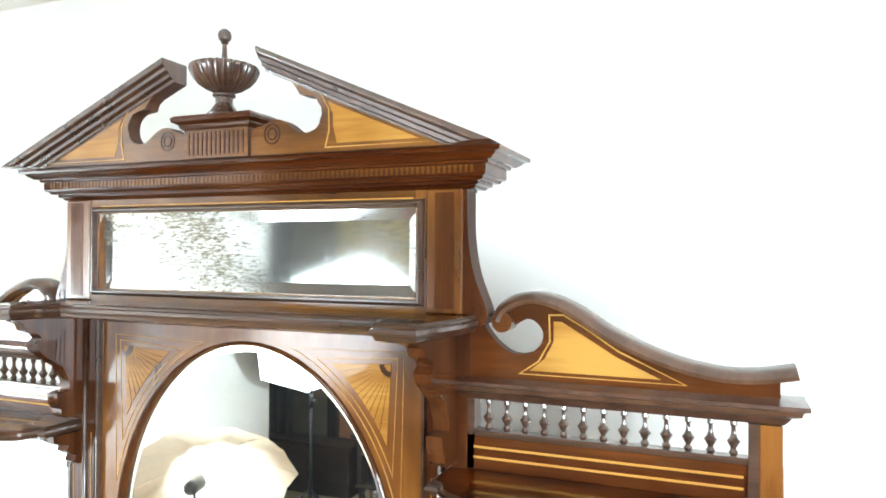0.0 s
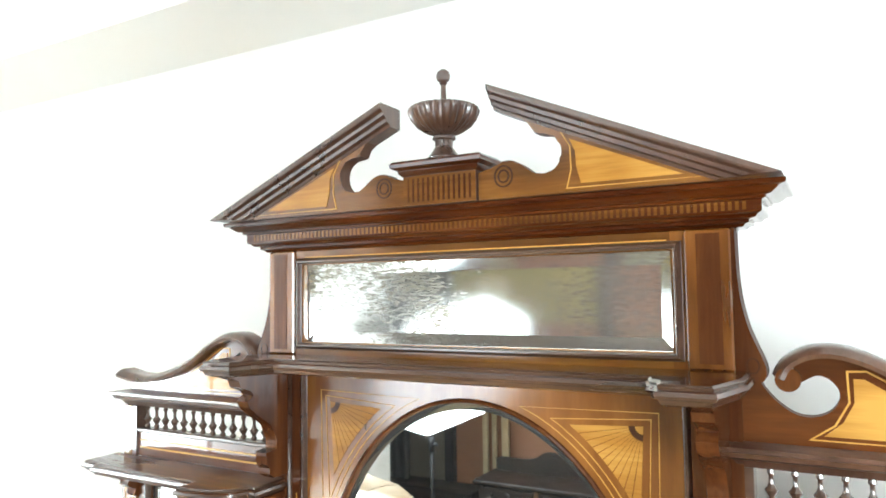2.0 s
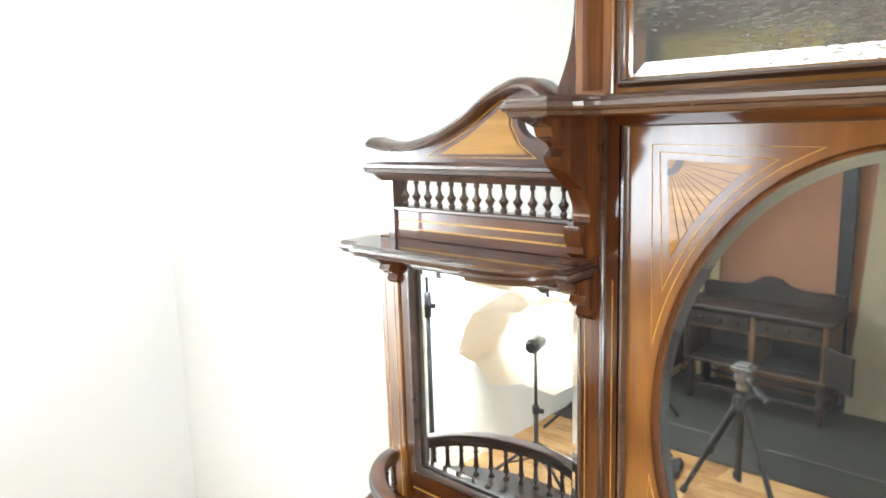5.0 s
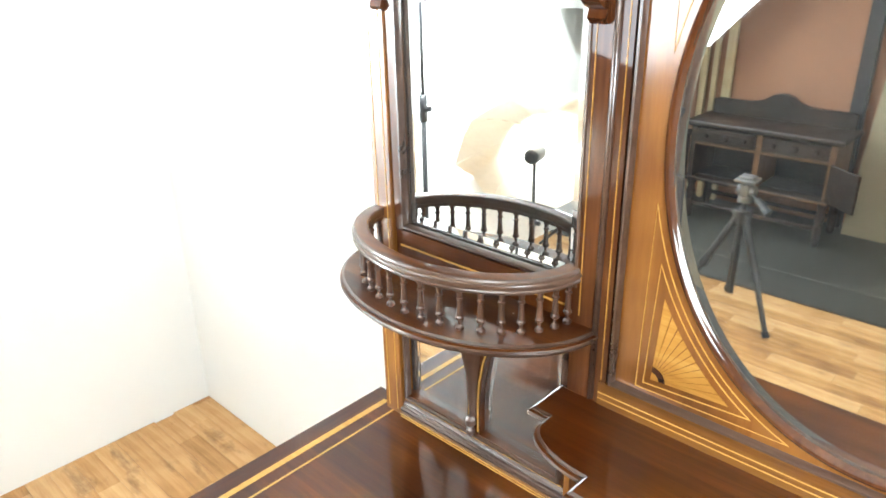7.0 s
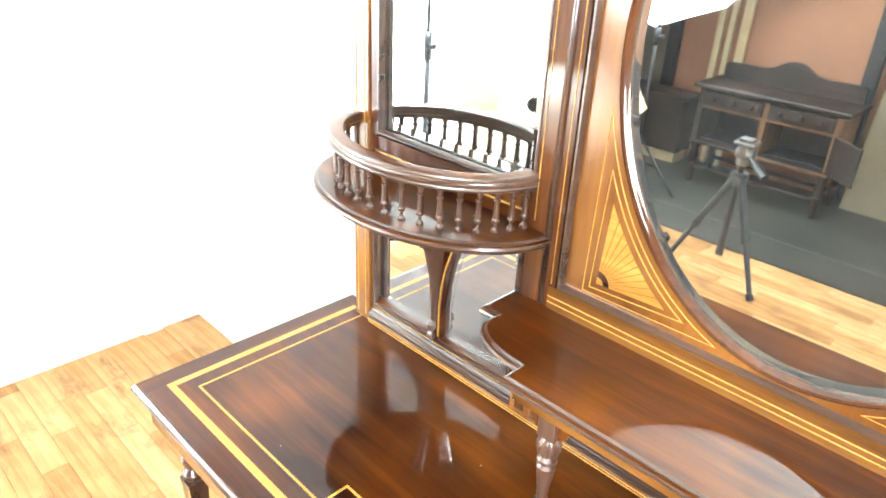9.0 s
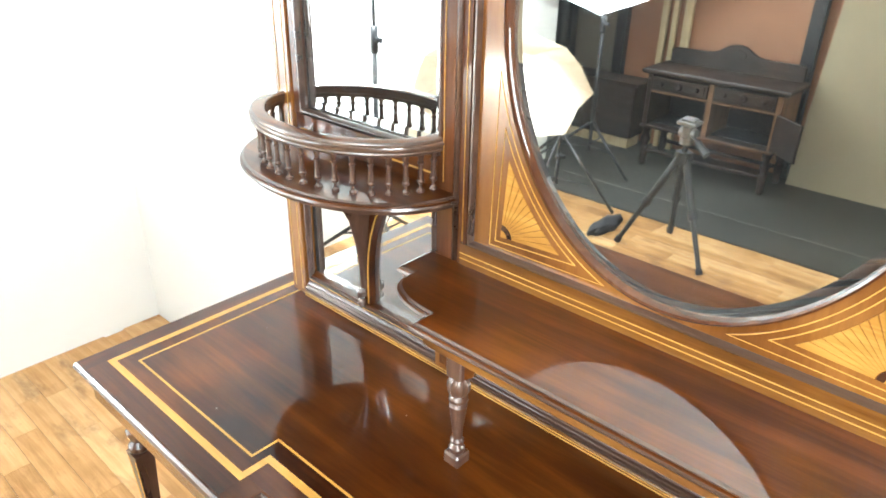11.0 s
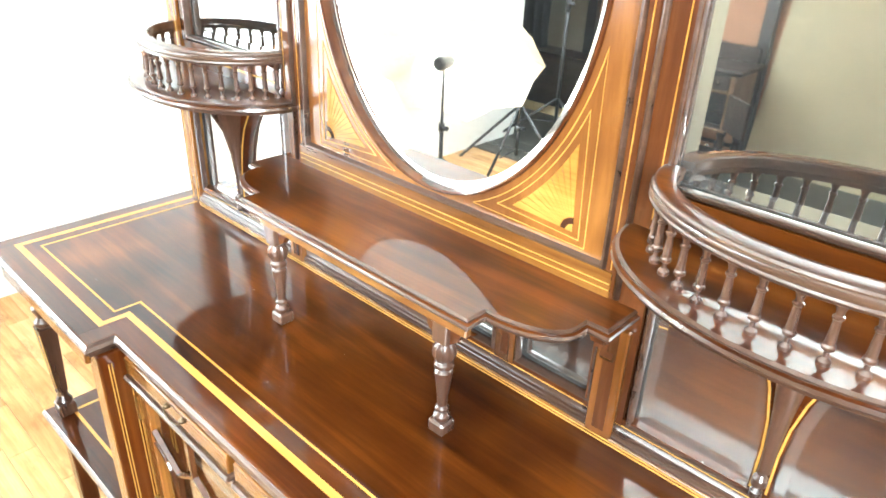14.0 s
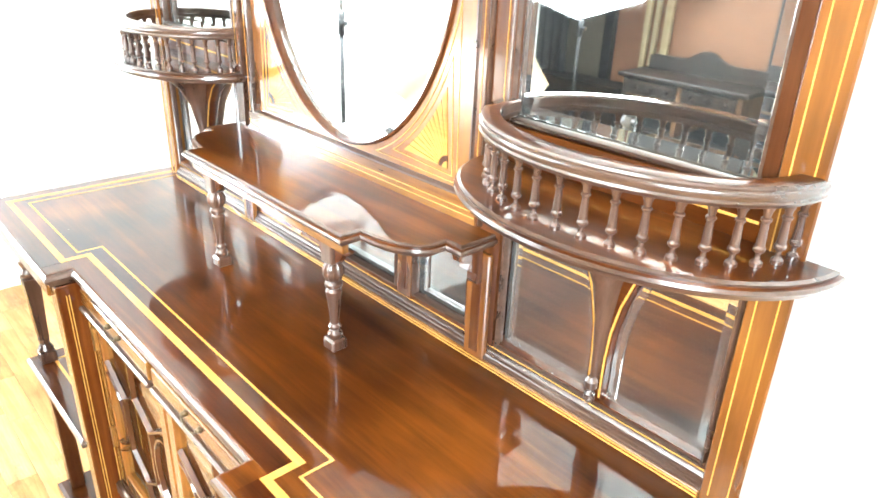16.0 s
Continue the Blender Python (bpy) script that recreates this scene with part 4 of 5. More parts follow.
# -- centre: small mirrors under the shelf
board(-0.326, 0.326, TOP + 0.036, TOP + 0.044, MAHOGANY, -0.006, 0.024, "mirror_rail")
board(-0.326, 0.326, 1.148, 1.166, VENEER, -0.006, 0.024, "mirror_rail")
for u in (-0.17, 0.17):
    st = part("mirror_stile", new_box(CX + u - 0.018, CX + u + 0.018, -0.008, 0.024, TOP + 0.036, 1.15), VENEER_UP, SB)
    part("dark_band", new_box(CX + u - 0.006, CX + u + 0.006, -0.0088, -0.0075, TOP + 0.05, 1.14), MAHOGANY_UP, st)
for u0, u1 in ((-0.326, -0.188), (-0.152, 0.152), (0.188, 0.326)):
    mirror_part("mirror_plate", bevelled_pane(mp(rect(u0 + 0.002, u1 - 0.002, 1.012, 1.15), 1), 0.010, 0.014), MIRROR, SB, "small bevelled mirror plate", smooth=False)
    bead(mp(rect(u0 + 0.008, u1 - 0.008, 1.02, 1.142), 1), 0.0, SB, k=0.6)

# -- the raised centre shelf on two turned legs
half = [(0.252, -0.184), (0.252, -0.150)] + [(0.250 + 0.102 * math.sin(t), -0.095 - 0.055 * math.cos(t)) for t in [math.pi / 2 * i / 8 for i in range(1, 9)]] + [(0.352, -0.079), (0.382, -0.079), (0.382, 0.0)]
outline = [(-u, y) for u, y in half[::-1]] + half
centre_shelf = part("centre_shelf", slab(bmesh.new(), outline, shelf_edge(1.166, 1.186)), MAHOGANY, SB, "raised mahogany shelf with a shaped moulded front")
dark_edges(centre_shelf)
part("shelf_apron", new_box(-0.240, 0.240, -0.172, -0.160, 1.15, 1.167, bevel=0.002), VENEER, SB)
for x in (-0.184, 0.194):
    leg = bmesh.new()
    y = -0.158
    box(leg, x - 0.014, x + 0.014, y - 0.014, y + 0.014, 0.97, 0.99, bevel=0.003)
    lathe(leg, [(0.009, 0.988), (0.0115, 0.993), (0.0115, 0.998), (0.007, 1.004), (0.010, 1.008), (0.010, 1.011), (0.007, 1.015), (0.0078, 1.03), (0.0115, 1.062), (0.0128, 1.072), (0.0095, 1.076), (0.0135, 1.080), (0.0135, 1.085), (0.009, 1.090)], x, y, 20)
    lathe(leg, [(0.009, 1.088), (0.013, 1.092), (0.0165, 1.100), (0.0165, 1.110), (0.0125, 1.117), (0.009, 1.121)], x, y, 36, flutes=12, depth=0.14)
    box(leg, x - 0.013, x + 0.013, y - 0.013, y + 0.013, 1.12, 1.167, bevel=0.002)
    turned = part("turned_leg", leg, MAHOGANY_DARK, SB, "turned mahogany leg with a reeded bulb")
    for e in (-1, 1):
        wing = [(x + e * 0.013, 1.152), (x + e * 0.05, 1.152), (x + e * 0.042, 1.144), (x + e * 0.03, 1.143), (x + e * 0.026, 1.132), (x + e * 0.013, 1.122)]
        part("leg_bracket", plate(bmesh.new(), wing if e < 0 else wing[::-1], y - 0.005, y + 0.005), MAHOGANY, turned)
for s in (-1, 1):
    prof = [(-0.019, 1.11), (-0.026, 1.108), (-0.032, 1.116), (-0.028, 1.124), (-0.036, 1.13), (-0.048, 1.138), (-0.045, 1.147), (-0.06, 1.152), (-0.064, 1.167), (-0.019, 1.167)]
    part("corbel", side_plate(bmesh.new(), prof, CX + s * 0.338, CX + s * 0.356), MAHOGANY_UP, SB, "small carved corbel")

# -- the oval mirror in its veneered and inlaid panel
ZC, PX, RX, RZ = 1.576, 0.308, 0.268, 0.342
Z0, Z1 = 1.226, 1.942
rail = part("panel_rail", new_box(CX - 0.326, CX + 0.326, -0.010, 0.024, 1.186, 1.222), VENEER, SB)
for z in (1.197, 1.206):
    line([(CX - 0.325, z), (CX + 0.325, z)], -0.0102, 0.0013, rail, closed=False)
angles = sorted([2 * math.pi * i / 72 for i in range(72)] + [math.atan2(sz * (Z1 - ZC if sz > 0 else ZC - Z0), sx * PX) % (2 * math.pi) for sx in (-1, 1) for sz in (-1, 1)])
bm = bmesh.new()
inner, outer = [], []
for t in angles:
    c, q = math.cos(t), math.sin(t)
    k = min(PX / abs(c) if abs(c) > 1e-6 else 9, ((Z1 - ZC) if q > 0 else (ZC - Z0)) / abs(q) if abs(q) > 1e-6 else 9)
    inner.append(bm.verts.new((CX + RX * c, 0.0, ZC + RZ * q)))
    outer.append(bm.verts.new((CX + k * c, 0.0, ZC + k * q)))
deep = [bm.verts.new((v.co.x, 0.0235, v.co.z)) for v in inner]
n = len(angles)
for i in range(n):
    bm.faces.new((outer[i - 1], outer[i], inner[i], inner[i - 1]))
    bm.faces.new((inner[i - 1], inner[i], deep[i], deep[i - 1]))
oval_panel = part("oval_panel", bm, VENEER_UP, SB, "golden mahogany panel with satinwood fans round an oval mirror")
bead(rect(CX - PX + 0.002, CX + PX - 0.002, Z0 + 0.002, Z1 - 0.002), 0.0, SB, name="panel_moulding", k=0.8)
ell = [(CX + RX * math.cos(t), ZC + RZ * math.sin(t)) for t in [2 * math.pi * i / 180 for i in range(180)]]
part("oval_rim", run(bmesh.new(), ell, [(0.005, 0.02), (0.005, 0.0), (0.004, -0.004), (0.0015, -0.0055), (-0.001, -0.004), (-0.002, 0.0), (-0.0035, 0.0005), (-0.005, 0.004), (-0.0055, 0.0105), (-0.003, 0.02)], True), MAHOGANY_UP, SB, "brown moulded rim of the oval mirror")
ell = [(CX + (RX - 0.001) * math.cos(t), ZC + (RZ - 0.001) * math.sin(t)) for t in [2 * math.pi * i / 180 for i in range(180)]]
mirror_part("oval_mirror", bevelled_pane(ell, 0.011, 0.0155, 0.0031, True), MIRROR, SB, "large oval bevelled mirror plate", smooth=False)
for sx in (-1, 1):
    for sz in (-1, 1):
        hub = (0.256, ZC - 0.324)  # corner of the fan, for the lower half

        def at(u, z):
            return (CX + sx * u, z if sz < 0 else 2 * ZC - z)

        def put(pts):
            out = [at(u, z) for u, z in pts]
            return out if sx * -sz > 0 else out[::-1]

        def rim(a, k):
            """The point of the fan's hollow edge in the direction a from the hub."""
            lo, hi = 0.0, 0.3
            for _ in range(30):
                m = (lo + hi) / 2
                u, z = hub[0] + m * math.cos(a), hub[1] + m * math.sin(a)
                if (u / (RX + k)) ** 2 + ((z - ZC) / (RZ + k)) ** 2 > 1 and u > 0.02:
                    lo = m
                else:
                    hi = m
            return hub[0] + lo * math.cos(a), hub[1] + lo * math.sin(a)

        a0, a1 = math.pi * 0.985, math.pi * 0.515
        for j in range(11):
            b0, b1 = a0 + (a1 - a0) * (j + 0.05) / 11, a0 + (a1 - a0) * (j + 0.93) / 11
            wedge = [(hub[0] + 0.02 * math.cos(b1), hub[1] + 0.02 * math.sin(b1)), rim(b1, 0.031), rim(b0, 0.031), (hub[0] + 0.02 * math.cos(b0), hub[1] + 0.02 * math.sin(b0))]
            part("fan_blade", plate(bmesh.new(), put(wedge), -0.0012, 0.001), SATINWOOD, oval_panel)
        part("fan_hub", plate(bmesh.new(), put([hub] + [(hub[0] + 0.019 * math.cos(a), hub[1] + 0.019 * math.sin(a)) for a in [math.pi * (0.98 - 0.46 * i / 6) for i in range(7)]][::-1]), -0.0013, 0.001), LINE_DARK, oval_panel)
        part("fan_hub_inlay", plate(bmesh.new(), put([hub] + [(hub[0] + 0.011 * math.cos(a), hub[1] + 0.011 * math.sin(a)) for a in [math.pi * (0.98 - 0.46 * i / 6) for i in range(7)]][::-1]), -0.0018, 0.001), SATINWOOD, oval_panel)
        for d, k in ((0.010, 0.021), (0.020, 0.012)):
            c = (hub[0] + d, hub[1] - d * 0.9)
            curve = [(u, z) for u, z in [((RX + k) * math.cos(t), ZC + (RZ + k) * math.sin(t)) for t in [math.radians(-82 + 74 * j / 24) for j in range(25)]] if u < c[0] - 0.002 and z > c[1] + 0.002]
            line(put([c] + curve[::-1]), -0.0002, 0.0013, oval_panel)

# -- shelf under the top mirror, with scalloped brackets
half = [(0.0, -0.105), (0.285, -0.105), (0.292, -0.13), (0.302, -0.135), (0.310, -0.172), (0.372, -0.172), (0.392, -0.085), (0.392, 0.0)]
outline = [(CX - u, y) for u, y in half[:0:-1]] + [(CX + u, y) for u, y in half[1:]]
dark_edges(part("upper_shelf", slab(bmesh.new(), outline, shelf_edge(1.953, 1.977)), MAHOGANY, SB, "moulded shelf below the top mirror"))
part("upper_frieze", new_box(CX - 0.316, CX + 0.316, -0.014, 0.024, 1.942, 1.955), MAHOGANY, SB)
for s in (-1, 1):
    prof = [(-0.008, 1.778), (-0.044, 1.776), (-0.056, 1.784), (-0.056, 1.793), (-0.062, 1.802), (-0.064, 1.820), (-0.040, 1.823), (-0.040, 1.838), (-0.054, 1.864), (-0.080, 1.881), (-0.100, 1.897), (-0.106, 1.908), (-0.093, 1.917), (-0.099, 1.924), (-0.120, 1.932), (-0.125, 1.943), (-0.152, 1.953), (-0.008, 1.954)]
    part("scalloped_bracket", side_plate(bmesh.new(), prof, CX + s * 0.338, CX + s * 0.362), MAHOGANY_UP, SB, "scalloped bracket under the upper shelf")

# -- top mirror and its frame
F = -0.016
for s in (-1, 1):
    pil = part("upper_pilaster", mbox(s, 0.318, 0.372, F - 0.006, 0.03, 1.977, 2.150, bevel=0.002), VENEER_UP, SB)
    part("figured_band", mbox(s, 0.332, 0.360, F - 0.0068, F - 0.005, 1.985, 2.145), MAHOGANY_UP, pil)
    part("frame_stile", mbox(s, 0.300, 0.318, F, 0.03, 1.977, 2.150), VENEER_UP, SB)
    wing = [(0.372, 1.977)] + smooth_path([(0.392, 1.962), (0.402, 1.966), (0.406, 1.976), (0.403, 1.99), (0.394, 2.012), (0.386, 2.035), (0.380, 2.065), (0.377, 2.10), (0.376, 2.15)], 3) + [(0.372, 2.15)]
    scroll = raw_edges(part("side_scroll", plate(bmesh.new(), mp(wing, s), F + 0.002, 0.020), MAHOGANY_UP, SB))
    ring = [(0.391 + 0.007 * math.cos(t), 1.984 + 0.009 * math.sin(t)) for t in [2 * math.pi * i / 14 for i in range(14)]]
    line(mp(ring, s), F + 0.0018, 0.002, scroll, LINE_DARK)
part("frame_rail", new_box(CX - 0.300, CX + 0.300, F, 0.03, 1.977, 1.998), VENEER, SB)
part("frame_rail", new_box(CX - 0.300, CX + 0.300, F, 0.03, 2.126, 2.150), VENEER, SB)
for z in (1.988, 2.139):
    line([(CX - 0.296, z), (CX + 0.296, z)], F, 0.0018, SB, closed=False)
mirror_part("top_mirror", bevelled_pane(rect(CX - 0.308, CX + 0.308, 1.992, 2.132), F + 0.012, 0.023, 0.0059), MIRROR_FOXED, SB, "long bevelled mirror with clouded old silvering", smooth=False)
bead(rect(CX - 0.304, CX + 0.304, 1.996, 2.128), F, SB, k=0.7)

# -- cornice with its chequered band, broken pediment, urn
RAKE = [(0.0246, -0.0460), (0.0246, -0.0735), (0.0209, -0.0750), (0.0193, -0.0800), (0.0193, -0.0825), (0.0143, -0.0835), (0.0119, -0.0885), (0.0119, -0.0910), (0.0074, -0.0920), (0.0041, -0.0975), (0.0016, -0.0985), (-0.0040, -0.0985), (-0.0040, -0.0460)]
def ring_outline(u, y):
    return [(CX - u, 0.032), (CX - u, y), (CX + u, y), (CX + u, 0.032)]


cornice = part("cornice", slab(bmesh.new(), ring_outline(0.383, F + 0.006), [(-0.012, 2.146), (-0.006, 2.147), (-0.006, 2.150), (0.003, 2.151), (0.006, 2.1545), (0.011, 2.156), (0.011, 2.160), (0.019, 2.161), (0.022, 2.165), (0.026, 2.1665), (0.027, 2.169), (0.027, 2.181), (0.032, 2.182), (0.032, 2.185), (0.038, 2.186), (0.044, 2.190), (0.048, 2.194), (0.054, 2.195), (0.055, 2.1975), (0.055, 2.201), (0.02, 2.203)]), MAHOGANY_EDGE, SB, "stepped mahogany cornice with a chequered inlay band", smooth=False)
y = F + 0.006 - 0.0268
for i in range(100):
    x = CX - 0.395 + 0.790 * (i + 0.5) / 100
    part("chequer_inlay", new_box(x - 0.0021, x + 0.0021, y - 0.0012, y + 0.002, 2.1695, 2.1800), VENEER, cornice)
for s in (-1, 1):
    body = [(0.420, 2.202), (0.118, 2.330), (0.121, 2.318), (0.130, 2.312), (0.128, 2.304), (0.138, 2.296), (0.142, 2.286)] + smooth_path([(0.150, 2.284), (0.163, 2.282), (0.174, 2.274), (0.179, 2.262), (0.178, 2.248), (0.171, 2.237), (0.160, 2.230), (0.147, 2.230), (0.134, 2.237), (0.122, 2.246), (0.110, 2.252), (0.096, 2.253), (0.084, 2.246), (0.070, 2.243)], 3) + [(0.058, 2.240), (0.058, 2.202)]
    tymp = raw_edges(part("tympanum", plate(bmesh.new(), mp(body, s), -0.072, -0.047, bevel=0.0015), VENEER, SB, "broken pediment board with satinwood inlay"))
    part("satinwood_inlay", plate(bmesh.new(), mp([(0.205, 2.213), (0.330, 2.213), (0.190, 2.272), (0.198, 2.255), (0.199, 2.235)], s), -0.0732, -0.071), SATINWOOD, tymp)
    line(mp([(0.186, 2.208), (0.355, 2.208), (0.178, 2.284), (0.191, 2.262), (0.192, 2.232)], s), -0.0722, 0.0016, tymp)
    for r in (0.013, 0.0075):
        line(mp([(0.097 + r * math.cos(t), 2.232 + r * 1.1 * math.sin(t)) for t in [2 * math.pi * i / 16 for i in range(16)]], s), -0.0722, 0.0022, tymp, LINE_DARK)
    slope = (2.350 - 2.199) / (0.085 - 0.434)
    tilt = math.sqrt(1 + slope * slope)
    rake, ends = bmesh.new(), []
    for low in (True, False):
        ring = []
        for d, yy in RAKE:
            z_at = 2.350 - d * tilt  # height of this arris where the board is cut off plumb
            u = min(0.085 + (2.2025 - z_at) / slope, 0.443) if low else 0.085
            ring.append(rake.verts.new((CX + s * u, yy, z_at + slope * (u - 0.085))))
        ends.append(ring)
    for k in range(len(RAKE)):
        rake.faces.new((ends[0][k - 1], ends[0][k], ends[1][k], ends[1][k - 1]))
    rake.faces.new(ends[0]); rake.faces.new(ends[1][::-1])
    bmesh.ops.recalc_face_normals(rake, faces=rake.faces)
    part("raking_cornice", rake, MAHOGANY_DARK, SB, "moulded sloping pediment cornice", smooth=False)
ped = raw_edges(part("pedestal", new_box(CX - 0.061, CX + 0.057, -0.076, -0.048, 2.202, 2.246), VENEER, SB))
for i in range(13):
    x = CX - 0.052 + 0.100 * i / 12
    part("flute_inlay", new_box(x - 0.0016, x + 0.0016, -0.0768, -0.075, 2.207, 2.241), MAHOGANY_UP, ped)
part("pedestal_cap", slab(bmesh.new(), [(CX - 0.062, -0.036), (CX - 0.062, -0.077), (CX + 0.058, -0.077), (CX + 0.058, -0.036)], [(0.0, 2.245), (0.004, 2.249), (0.005, 2.253), (0.013, 2.257), (0.014, 2.262), (0.010, 2.266)]), MAHOGANY, ped)
urn = bmesh.new()
ux, uy = CX - 0.003, -0.056
lathe(urn, [(0.024, 2.266), (0.025, 2.270), (0.020, 2.275), (0.013, 2.286), (0.013, 2.295), (0.017, 2.297), (0.017, 2.300), (0.013, 2.303)], ux, uy, 20)
lathe(urn, [(0.013, 2.302), (0.028, 2.308), (0.040, 2.316), (0.048, 2.326), (0.0515, 2.334), (0.0525, 2.338), (0.0505, 2.3425), (0.044, 2.345), (0.030, 2.346), (0.010, 2.348)], ux, uy, 140, flutes=28, depth=0.075)
lathe(urn, [(0.012, 2.343), (0.008, 2.347), (0.0045, 2.355), (0.0035, 2.377), (0.006, 2.379), (0.005, 2.381), (0.009, 2.384), (0.0105, 2.390), (0.009, 2.396), (0.004, 2.400)], ux, uy, 16)
part("urn_finial", urn, MAHOGANY_DARK, SB, "fluted urn finial with a ball top")

# ---------------------------------------------------------------- lights and stands across the room
def frame_of(at, normal):
    n = Vector(normal).normalized()
    u = Vector((0, 0, 1)).cross(n).normalized()
    return Vector(at), u, n.cross(u), n


def light_stand(name, at, height, spread, label, group="light stands", legs=(20, 140, 260), apex=None):
    st = thing(name, label, "light stand", group)
    x, y = at
    part("pole", tube(bmesh.new(), (x, y, 0.10), (x, y, height * 0.55), 0.013), BLACK_METAL, st)
    part("pole", tube(bmesh.new(), (x, y, height * 0.55), (x, y, height), 0.009), BLACK_METAL, st)
    knob = bmesh.new()
    tube(knob, (x, y, height * 0.52), (x, y, height * 0.58), 0.02)
    tube(knob, (x, y, height * 0.55), (x + 0.045, y, height * 0.55), 0.009, 0.014)
    part("clamp_knob", knob, BLACK_METAL, st)
    for a in legs:
        c, q = math.cos(radians(a)), math.sin(radians(a))
        part("leg", tube(bmesh.new(), (x, y, apex or spread * 0.75), (x + spread * c, y + spread * q, 0.012), 0.010), BLACK_METAL, st)
        part("brace", tube(bmesh.new(), (x, y, 0.14), (x + 0.55 * spread * c, y + 0.55 * spread * q, spread * 0.35), 0.006), BLACK_METAL, st)
    return st


A_AT, A_N, LAMP = (-2.0, -2.25, 0.735), (0.5, 0.635, -0.589), Vector((-1.985, -2.12, 0.79))
c0, u0, v0, n0 = frame_of(A_AT, A_N)
umbrella = thing("photo_umbrella", "open white satin studio umbrella lit by its lamp", "studio light", "studio lights")
R, RINGS, AROUND = 0.5, 10, 96
turn0 = radians(38.3)


def canopy_point(r, t):
    """A point of the cloth: pulled tight over eight ribs, slack between them."""
    seg = ((t - turn0) % (math.pi / 4)) / (math.pi / 4)  # 0 and 1 on a rib
    k = math.cos(math.pi / 8) / math.cos((seg - 0.5) * math.pi / 4)
    slack = 1 - abs(2 * seg - 1)
    crease = abs(((seg * 3 + 0.35 * r) % 1) - 0.5) * 2
    d = -0.17 * (1 - r ** 2) - (0.04 * slack + 0.014 * crease * slack) * r
    return c0 + u0 * (R * r * k * math.cos(t)) + v0 * (R * r * k * math.sin(t)) + n0 * d


canopy = bmesh.new()
rim_rows = [[canopy.verts.new(canopy_point(r / RINGS, turn0 + 2 * math.pi * i / AROUND)) for i in range(AROUND)] for r in range(1, RINGS + 1)]
mid = canopy.verts.new(c0 - n0 * 0.17)
for i in range(AROUND):
    canopy.faces.new((mid, rim_rows[0][i - 1], rim_rows[0][i]))
for a, b in zip(rim_rows, rim_rows[1:]):
    for i in range(AROUND):
        canopy.faces.new((a[i - 1], b[i - 1], b[i], a[i]))
part("canopy", canopy, UMBRELLA_CLOTH, umbrella, "white satin canopy with folds between its ribs")
for i in range(8):
    t = turn0 + math.pi / 4 * i
    rib = bmesh.new()
    for k in range(5):
        tube(rib, canopy_point(0.05 + 0.19 * k, t) + n0 * 0.003, canopy_point(0.24 + 0.19 * k, t) + n0 * 0.003, 0.0022, segs=6)
    part("rib", rib, UMBRELLA_CLOTH, umbrella)
part("shaft", tube(bmesh.new(), c0 - n0 * 0.18, LAMP, 0.004), GREY_METAL, umbrella)
aim = (c0 - n0 * 0.1 - LAMP).normalized()
head = bmesh.new()
tube(head, LAMP - aim * 0.06, LAMP + aim * 0.05, 0.04, 0.048, 18)
tube(head, LAMP - aim * 0.08, LAMP - aim * 0.06, 0.028, 0.04, 18)
part("lamp_head", head, BLACK_METAL, umbrella, "black lamp head facing into the umbrella")
area("umbrella_bulb", LAMP + aim * 0.056, c0 - n0 * 0.1, 0.07, 0.07, 10.0, (1.0, 0.97, 0.93), 130)
light_stand("light_stand", (LAMP.x, LAMP.y), 0.755, 0.30, "black light stand that carries the umbrella")
light_stand("light_stand", (-2.14, -1.47), 2.03, 0.36, "tall black light stand beside the side wall")


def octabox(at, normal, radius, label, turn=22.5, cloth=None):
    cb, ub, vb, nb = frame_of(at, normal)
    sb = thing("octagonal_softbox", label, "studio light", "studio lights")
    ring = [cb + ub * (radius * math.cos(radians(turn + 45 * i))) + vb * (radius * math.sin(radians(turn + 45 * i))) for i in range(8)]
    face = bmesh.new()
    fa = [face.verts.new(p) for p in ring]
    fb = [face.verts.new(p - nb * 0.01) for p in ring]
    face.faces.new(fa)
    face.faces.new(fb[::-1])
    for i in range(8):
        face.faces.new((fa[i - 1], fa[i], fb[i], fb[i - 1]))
    part("front_cloth", face, cloth or FILL_SOFTBOX_FACE, sb, "glowing white front cloth", smooth=False)
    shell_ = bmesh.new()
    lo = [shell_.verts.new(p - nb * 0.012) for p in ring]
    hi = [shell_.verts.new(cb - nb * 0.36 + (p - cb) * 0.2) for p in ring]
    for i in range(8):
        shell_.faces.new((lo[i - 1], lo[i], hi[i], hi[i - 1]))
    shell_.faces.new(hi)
    part("black_shell", shell_, BLACK_CLOTH_AND_SHADE, sb)
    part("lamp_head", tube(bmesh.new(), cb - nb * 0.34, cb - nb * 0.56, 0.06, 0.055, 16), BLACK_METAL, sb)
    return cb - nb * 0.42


tail = octabox((-1.84, -3.36, 1.53), (0.72, 0.38, -0.58), 0.61, "large octagonal softbox with a bright white face, tilted down", -88, SOFTBOX_FACE_DIM)
light_stand("light_stand", (tail.x, tail.y), tail.z, 0.42, "black light stand that carries the tilted softbox")
light_stand("light_stand", (-1.94, -2.80), 0.52, 0.41, "short black light stand behind the umbrella", legs=(-3, 165, 80), apex=0.44)
# unseen softbox and stand, added to brighten the front and the walls
tail = octabox((1.75, -1.65, 1.85), (-0.62, 0.76, -0.2), 0.5, "unseen fill softbox added at the right, with a bright white face")
light_stand("light_stand", (tail.x, tail.y), tail.z, 0.42, "added black light stand under the fill softbox")

